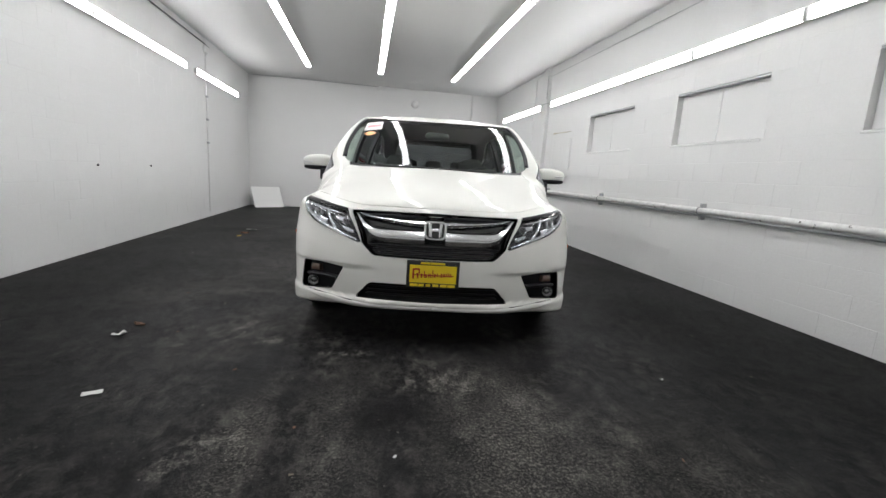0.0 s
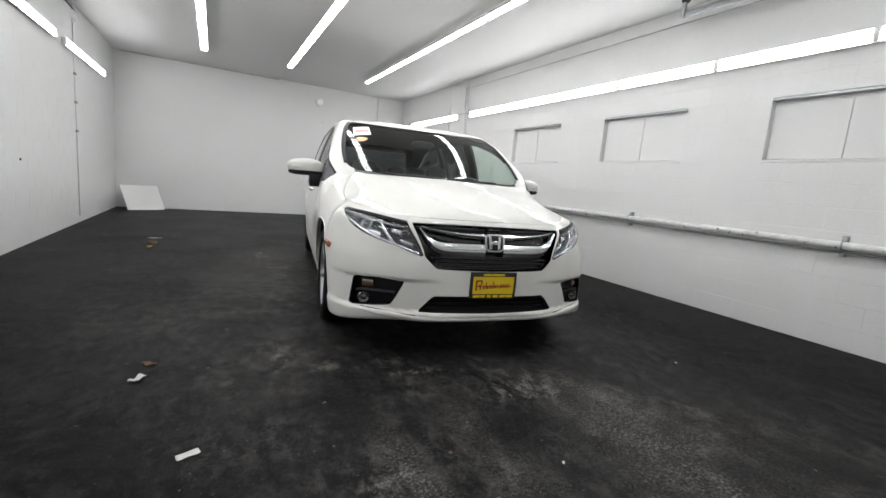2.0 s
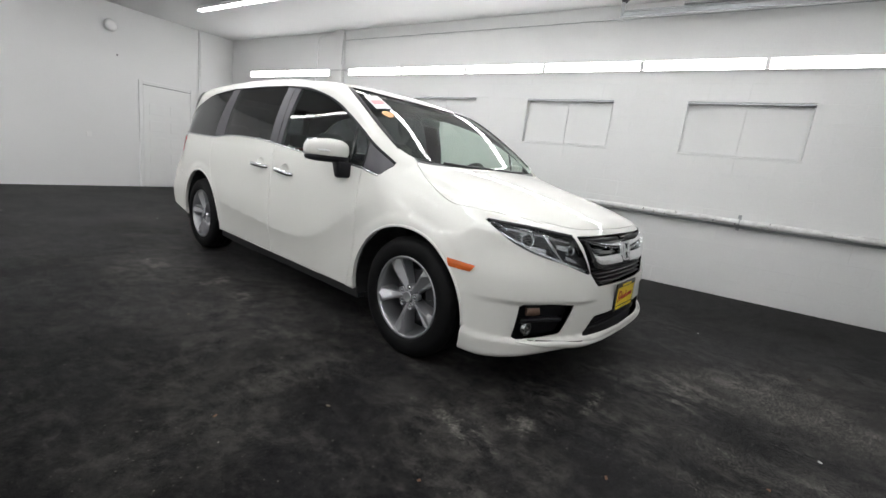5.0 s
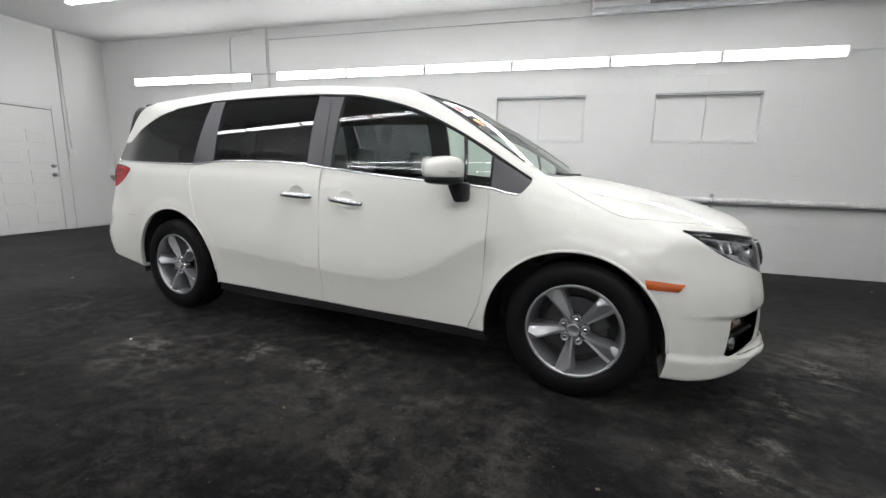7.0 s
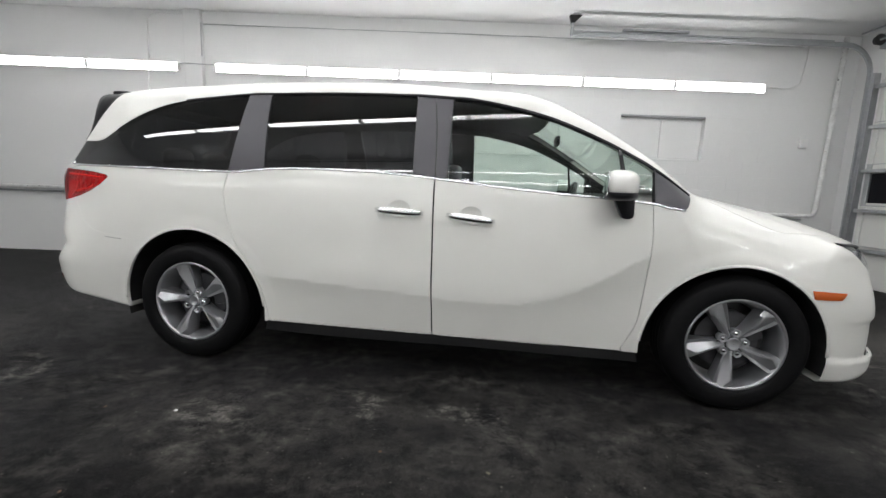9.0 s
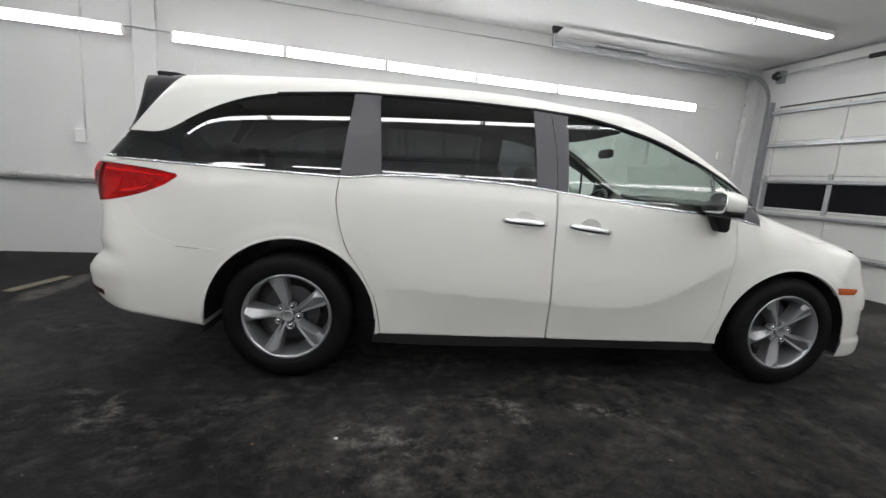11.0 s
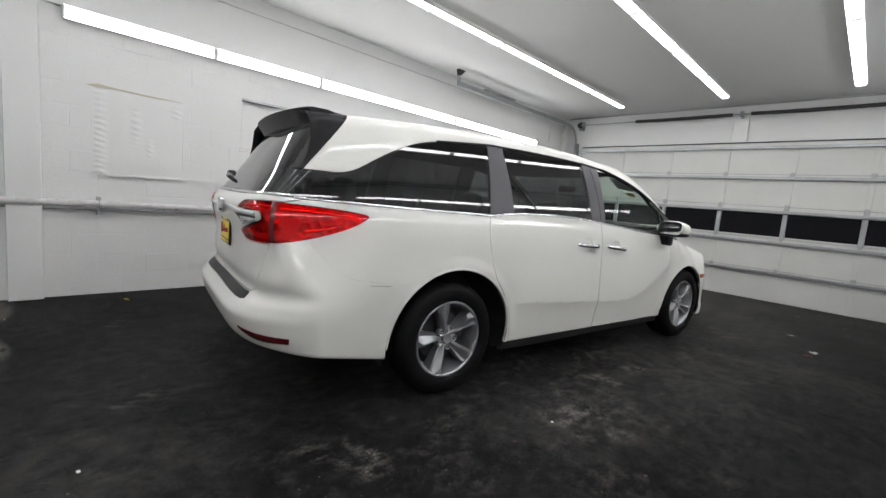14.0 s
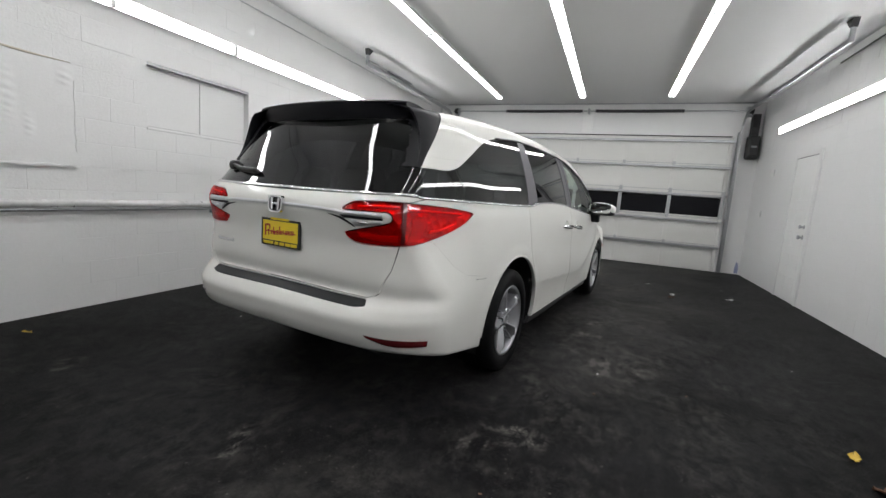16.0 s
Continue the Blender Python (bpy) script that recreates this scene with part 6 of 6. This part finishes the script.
pipe_run("conduit", [(XR - 0.012, 9.16, 1.42), (XR - 0.012, 9.16, 2.48)], 0.009, PAINT_WALL, "white painted conduit on the wall", "conduit", 8)
pipe_run("conduit", [(XR - 0.08, 8.40, 3.07), (XR - 0.08, 8.40, 2.66)], 0.006, GALV, "grey cable down the pilaster", "cable", 6)
pipe_run("cable", [(XR - 0.03, 8.73, 2.57), (XR - 0.09, 8.64, 2.565), (XR - 0.09, 8.41, 2.56), (XR - 0.03, 8.27, 2.57)], 0.007, GALV, "grey cable joining two wall lamps", "cable", 6)
pipe_run("cable", [(XR - 0.02, 0.95, 2.55), (XR - 0.02, 0.60, 2.55), (XR - 0.02, 0.47, 2.62), (XR - 0.02, 0.43, 2.9), (XR - 0.02, 0.42, 3.2)], 0.007, METAL_WHITE, "white cable looping up from the wall lamp", "cable", 6)
pipe_run("cable", [(XR - 0.02, 8.40, 3.075), (XR - 0.018, 6.0, 3.078), (XR - 0.018, 3.0, 3.074), (XR - 0.018, 0.5, 3.076)], 0.004, GALV, "thin grey cable along the top board", "cable", 6)
pipe_run("conduit", [(3.2, -0.10, 3.205), (-2.9, -0.10, 3.205)], 0.012, GALV, "galvanised conduit along the ceiling", "conduit", 8)
pipe_run("cable", [(XL + 0.03, 2.6, 3.10), (XL + 0.03, 5.0, 3.13), (XL + 0.03, 7.2, 3.12), (XL + 0.03, 8.9, 3.12), (XL + 0.035, 9.17, 3.10)], 0.010, DARK_STEEL, "black cable along the top of the wall", "cable", 8)
pipe_run("conduit", [(XL + 0.010, 9.06, 3.22), (XL + 0.010, 9.06, 0.10)], 0.008, PAINT_WALL, "white painted conduit down the wall", "conduit", 8)
pipe_run("conduit", [(XL + 0.1, YB - 0.015, 3.222), (0.2, YB - 0.015, 3.222)], 0.007, GALV, "grey conduit along the ceiling edge", "conduit", 8)
pipe_run("conduit", [(2.69, YB - 0.045, 1.34), (2.66, YB - 0.045, 3.2)], 0.008, PAINT_WALL, "white painted conduit above the switch", "conduit", 8)


def wall_box(name, lo, hi, mat, label, category):
    return tagged(new(name, mesh_of(name, box(lo, hi, 0.005, 2), mat)), label, category)


wall_box("junction_box", (XL - 0.002, 8.99, 2.98), (XL + 0.05, 9.13, 3.10), METAL_WHITE, "white junction box high on the wall", "box")
for z in (2.22, 1.81, 1.39):
    wall_box("conduit_strap", (XL - 0.002, 9.03, z - 0.018), (XL + 0.032, 9.09, z + 0.018), GALV, "galvanised conduit strap on the wall", "strap")
for y in (5.66, 6.86):
    wall_box("anchor_plug", (XL - 0.004, y - 0.013, 0.93), (XL + 0.010, y + 0.013, 0.956), DARK_STEEL, "dark anchor plug in the wall", "plug")
sw1 = wall_box("light_switch", (2.63, YB - 0.07, 1.22), (2.75, YB - 0.028, 1.35), METAL_WHITE, "white light switch box on the end wall", "switch")
part("toggle", box((2.68, YB - 0.085, 1.275), (2.70, YB - 0.068, 1.30), 0.003), METAL_WHITE, sw1)
wall_box("outlet", (0.69, YB - 0.012, 0.88), (0.77, YB + 0.002, 0.97), METAL_WHITE, "white power outlet on the end wall", "outlet")
for y, z in ((0.77, 1.89), (0.42, 1.20)):
    o = wall_box("light_switch", (XL - 0.002, y - 0.045, z - 0.06), (XL + 0.020, y + 0.045, z + 0.06), METAL_WHITE, "white switch plate by the vehicle door", "switch")
    part("toggle", box((XL + 0.018, y - 0.008, z - 0.014), (XL + 0.032, y + 0.008, z + 0.014), 0.003), METAL_WHITE, o)
wall_box("outlet", (XR - 0.045, 9.15, 1.27), (XR + 0.002, 9.25, 1.42), METAL_WHITE, "white outlet box beside the pilaster", "outlet")
wall_box("junction_box", (XR - 0.04, 0.26, 1.78), (XR + 0.002, 0.36, 1.90), METAL_WHITE, "white junction box near the vehicle door", "box")
wall_box("wall_screw", (1.19, YB - 0.014, 2.37), (1.21, YB + 0.002, 2.395), DARK_STEEL, "dark screw in the end wall", "screw")
# emergency light, simplified to a round bell-like dome
al = thing("alarm_bell", pose(1.10, YB, 2.86), "white emergency light, simplified to a dome on a square back plate", "alarm")
part("back_plate", box((-0.075, -0.03, -0.075), (0.075, 0.002, 0.075), 0.008), METAL_WHITE, al, "white back plate")
part("gong", lathe([(0.001, -0.085), (0.05, -0.082), (0.085, -0.068), (0.10, -0.045), (0.102, -0.035)], 32), METAL_WHITE, al, "plain white dome", True)
wall_box("sensor", (0.13, YB - 0.06, 3.13), (0.22, YB + 0.002, ZC), METAL_WHITE, "small white sensor under the ceiling", "sensor")


# ---- doors ----
def panel_door(name, m, width, height, label, knob):
    """A leaf with moulded panels in a casing; local x along the wall, y out of it."""
    e = tagged(new(name), label, "door", kind="structure")
    e.matrix_world = m
    part("leaf", box((0, -0.01, 0.012), (width, 0.012, height), 0.003), METAL_WHITE, e)
    w2 = (width - 0.30) / 2
    for z0, z1 in ((0.14, 0.34), (0.46, 0.66), (0.78, 0.98), (1.10, 1.30), (1.42, 1.62)):
        for x0 in (0.10, 0.20 + w2):
            bm = bmesh.new()
            add_prism(bm, [(x0, z0), (x0 + w2, z0), (x0 + w2, z1), (x0, z1)], 0.010, 0.019, "Y", 0.005)
            part("moulded_panel", bm, METAL_WHITE, e)
    for lo, hi in (((-0.075, -0.005, 0), (-0.006, 0.022, height + 0.075)), ((width + 0.006, -0.005, 0), (width + 0.075, 0.022, height + 0.075)), ((-0.005, -0.005, height + 0.008), (width + 0.005, 0.022, height + 0.075))):
        part("casing", box(lo, hi, 0.004), PAINT_WALL, e)
    # dark filler strip in place of the shade over the leaf
    part("shadow_gap", box((-0.005, -0.008, height - 0.001), (width + 0.005, 0.010, height + 0.007)), DARK_STEEL, e)
    for z, r in ((0.92, 0.028), (1.06, 0.024)):
        part("door_knob", lathe([(0.001, 0.075), (r, 0.068), (r * 1.05, 0.055), (r * 0.5, 0.040), (r * 0.5, 0.02), (r * 1.2, 0.016), (r * 1.2, 0.010)], 20), GALV, e, "grey metal knob", True, pose(knob, 0, z))
    return e


panel_door("door_2", pose(2.47, YB, 0, 0, 0, 180), 0.87, 1.955, "white panelled door in the end wall, shut", 0.07)
panel_door("door_3", pose(XL, 2.45, 0, 0, 0, -90), 0.72, 2.02, "white door flush in the side wall, shut", 0.08)

# blue smear at the foot of the front wall
BLUE = material("blue_paint_smear", (0.24, 0.27, 0.42), 0.5, grain=30, vary=0.3)
tagged(new("paint_smear", mesh_of("paint_smear", prism([(-3.05, 0.02), (-2.985, 0.02), (-2.99, 0.12), (-3.005, 0.24), (-3.03, 0.22), (-3.05, 0.13)], YF - 0.002, YF + 0.003, "Y"), BLUE)), "blue paint smear low on the front wall", "smear")

# sheet painted over on the block wall
bm = bmesh.new()
NY, NZ = 60, 60
rows = []
for i in range(NY + 1):
    row = []
    for k in range(NZ + 1):
        u, v = i / NY, k / NZ
        y = 7.31 + 0.76 * u + 0.012 * noise.noise((0, v * 6, 3))
        z = 1.17 + 0.78 * v + 0.016 * noise.noise((u * 7, 0, 5)) - 0.02 * (1 - u) * (v < 0.05)
        fold = 0.5 + 0.5 * math.sin(v * 95 + 5 * noise.noise((u * 4, v * 3, 1)))
        zone = max(0, 1 - abs(u - 0.55) / 0.07) * max(0, 1 - abs(v - 0.62) / 0.30) + max(0, 1 - abs(u - 0.40) / 0.05) * max(0, 1 - abs(v - 0.35) / 0.14) + max(0, 1 - abs(u - 0.92) / 0.08) + max(0, 1 - abs(u - 0.1) / 0.08) * max(0, 1 - abs(v - 0.85) / 0.12)
        row.append(bm.verts.new((XR - 0.007 - 0.010 * fold * min(1, zone) - 0.004 * (0.5 + 0.5 * noise.noise((u * 3, v * 3, 2))), y, z)))
    rows.append(row)
for A, B in zip(rows, rows[1:]):
    for k in range(NZ):
        bm.faces.new((A[k], A[k + 1], B[k + 1], B[k]))
ps = structure("wall_sheet", bm, PAINT_WALL, "white wrinkled sheet painted over on the block wall", "sheet", True)
TORN = material("torn_card", (0.55, 0.50, 0.40), 0.7, grain=30, vary=0.1)
bm = bmesh.new()
c = [(7.34, 1.958), (7.55, 1.962), (7.75, 1.968), (7.92, 1.974), (8.02, 1.985), (8.10, 1.962), (8.03, 1.955), (7.9, 1.962), (7.6, 1.952)]
add_prism(bm, c, XR - 0.016, XR + 0.002, "X")
part("torn_edge", bm, TORN, ps, "torn card edge")
bm = bmesh.new()
c = [(7.36, 1.185), (7.46, 1.172), (7.52, 1.186), (7.60, 1.168), (7.72, 1.178), (7.80, 1.160), (7.90, 1.172), (7.97, 1.150), (7.93, 1.140), (7.84, 1.146), (7.74, 1.158), (7.62, 1.146), (7.50, 1.160), (7.40, 1.152)]
add_prism(bm, c, XR - 0.026, XR - 0.004, "X", 0.002)
part("torn_flap", bm, PAINT_WALL, ps, "torn curled lower edge")
for y0, z0, hgt in ((7.315, 1.28, 0.55), (8.055, 1.22, 0.60)):
    bm = bmesh.new()
    n = 12
    left = [(y0 + 0.006 * noise.noise((k * 0.9, y0, 2)), z0 + hgt * k / n) for k in range(n + 1)]
    right = [(y + 0.012 + 0.008 * noise.noise((k * 1.3, y0, 7)), z) for k, (y, z) in enumerate(left)]
    add_prism(bm, left + right[::-1], XR - 0.014, XR - 0.002, "X")
    part("torn_flap", bm, PAINT_WALL, ps, "curled side edge")

# ---- loose things on the floor ----
PAPER = material("scrap_paper", (0.60, 0.60, 0.58), 0.7, grain=30, vary=0.04)
LEAF_BROWN = material("dry_leaf", (0.13, 0.065, 0.035), 0.7, grain=40, vary=0.3)
LEAF_YELLOW = material("yellow_leaf", (0.55, 0.36, 0.05), 0.65, grain=40, vary=0.25)
TAPE = material("tan_residue", (0.13, 0.112, 0.08), 0.7, grain=35, vary=0.4, blotch=(8, 0.3))


def scrap(name, x, y, w, d, turn, mat, label, category, rise=0.012, seed=0, leafy=False):
    """A small curled piece lying on the floor."""
    bm = bmesh.new()
    n = 8
    rows = []
    for i in range(n + 1):
        row = []
        for k in range(n + 1):
            u, v = i / n * 2 - 1, k / n * 2 - 1
            if leafy:
                s = math.sqrt(max(0.02, 1 - u * u)) * (0.75 + 0.3 * math.sin(u * 9 + seed))
            else:
                s = 1
            z = 0.003 + rise * (0.5 + 0.9 * noise.noise((u * 1.3 + seed, v * 1.3, seed * 0.7))) * (0.3 + 0.7 * max(abs(u), abs(v)))
            row.append(bm.verts.new((u * w / 2, v * s * d / 2, max(0.002, z))))
        rows.append(row)
    for A, B in zip(rows, rows[1:]):
        for k in range(n):
            bm.faces.new((A[k], B[k], B[k + 1], A[k + 1]))
    r = bmesh.ops.extrude_face_region(bm, geom=bm.faces[:])
    bmesh.ops.translate(bm, verts=[v for v in r["geom"] if isinstance(v, bmesh.types.BMVert)], vec=(0, 0, 0.0012))
    bmesh.ops.recalc_face_normals(bm, faces=bm.faces[:])
    lowest = min(v.co.z for v in bm.verts)
    bmesh.ops.translate(bm, verts=bm.verts[:], vec=(0, 0, -lowest + 0.0005))
    ob = new(name, mesh_of(name, bm, mat, True))
    ob.matrix_world = pose(x, y, 0, 0, 0, turn)
    return tagged(ob, label, category, "litter on the floor")


scrap("paper_scrap", -1.306, 2.257, 0.078, 0.028, 18, PAPER, "small white strip of paper on the floor", "paper", 0.006, 1)
scrap("paper_scrap", -1.549, 2.957, 0.070, 0.040, 50, PAPER, "crumpled white scrap of paper on the floor", "paper", 0.02, 2)
scrap("leaf", -1.52, 3.13, 0.075, 0.05, -20, LEAF_BROWN, "dry brown leaf on the floor", "leaf", 0.02, 3, True)
scrap("paper_scrap", -2.273, 2.725, 0.12, 0.035, 30, PAPER, "narrow white scrap of paper on the floor", "paper", 0.008, 4)
scrap("leaf", -1.92, 7.08, 0.11, 0.08, 10, LEAF_BROWN, "curled brown leaf on the floor", "leaf", 0.03, 5, True)
scrap("paper_scrap", -1.93, 7.50, 0.16, 0.04, 5, PAPER, "thin white scrap of paper on the floor", "paper", 0.008, 6)
scrap("leaf", -1.92, 6.80, 0.09, 0.06, 70, LEAF_YELLOW, "yellowed leaf on the floor", "leaf", 0.025, 7, True)
scrap("leaf", 3.02, 7.85, 0.07, 0.035, 20, LEAF_YELLOW, "small yellow leaf on the floor", "leaf", 0.015, 8, True)
scrap("floor_residue", 1.95, 8.91, 0.55, 0.10, -16, TAPE, "tan strip of old residue stuck to the floor", "residue", 0.001, 9)
scrap("floor_residue", 3.02, 8.87, 0.62, 0.06, -5, TAPE, "tan strip of old residue stuck to the floor", "residue", 0.001, 10)
random.seed(5)
for k in range(60):
    x, y = random.uniform(-2.6, 2.9), random.uniform(0.6, 9.6)
    if -0.65 < x < 1.9 and 2.6 < y < 7.9:
        continue
    scrap("chip", x, y, random.uniform(0.008, 0.02), random.uniform(0.006, 0.013), random.uniform(0, 180), random.choice((PAPER, PAPER, TAPE, LEAF_BROWN)), "small pale chip of litter on the floor", "chip", 0.004, k)

# white board leaning in the far corner
bm = bmesh.new()
add_box(bm, (0, 0, 0), (0.72, 0.02, 0.58), 0.003)
ob = new("leaning_board", mesh_of("leaning_board", bm, METAL_WHITE))
ob.matrix_world = pose(-2.77, 11.26, 0.0, -32, 0, 33)
tagged(ob, "white board leaning into the corner of the walls", "board")

# ---- block courses, last ----
BLOCK_MESHES = {}


def block_mesh(length, sign):
    key = (round(length, 3), sign)
    if key not in BLOCK_MESHES:
        bm = box((0, 0.0012, 0.0018), (0.06, length - 0.0012, COURSE - 0.0018), 0.0022)
        if sign < 0:
            bmesh.ops.transform(bm, matrix=Matrix.Diagonal((-1, 1, 1, 1)), verts=bm.verts[:])
            bmesh.ops.reverse_faces(bm, faces=bm.faces[:])
        BLOCK_MESHES[key] = mesh_of("block", bm, PAINT_BLOCK)
    return BLOCK_MESHES[key]


def lay(wall, x, sign, y0, y1, openings, near):
    far = bmesh.new()
    rng = random.Random(3)
    for c in range(int(ZC / COURSE) + 1):
        z = c * COURSE
        top = min(z + COURSE, ZC)
        if top - z < 0.1:
            continue
        spans = [(y0, y1)]
        if z + 0.1 > WZ0 and z + 0.1 < WZ1:
            cut = [y0] + [v for w in openings for v in w] + [y1]
            spans = list(zip(cut[::2], cut[1::2]))
        for a, b in spans:
            y = 1.66 - 20 * BLOCK + (c % 2) * BLOCK / 2
            while y < b:
                lo, hi = max(y, a), min(y + BLOCK, b)
                y += BLOCK
                if hi - lo < 0.03:
                    continue
                if near(lo, z):
                    ob = new("block", block_mesh(hi - lo, sign))
                    ob.location = (x + rng.uniform(-0.0010, 0.0008), lo, z)
                    ob.parent = wall
                else:
                    q = (x, x + sign * 0.06)
                    add_box(far, (min(q), lo + 0.0016, z + 0.0016), (max(q), hi - 0.0016, top - 0.0016))
    if far.verts:
        ob = part("block_course", far, PAINT_BLOCK, wall)
        ob["kind"] = "stuff"
    else:
        far.free()


lay(wall_east, XR, 1, YF, 8.41, WINDOWS, lambda y, z: z < 2.5 and y > 0.2)
lay(wall_west, XL, -1, YF, 9.05, [], lambda y, z: y < 6.2 and z < 2.9)
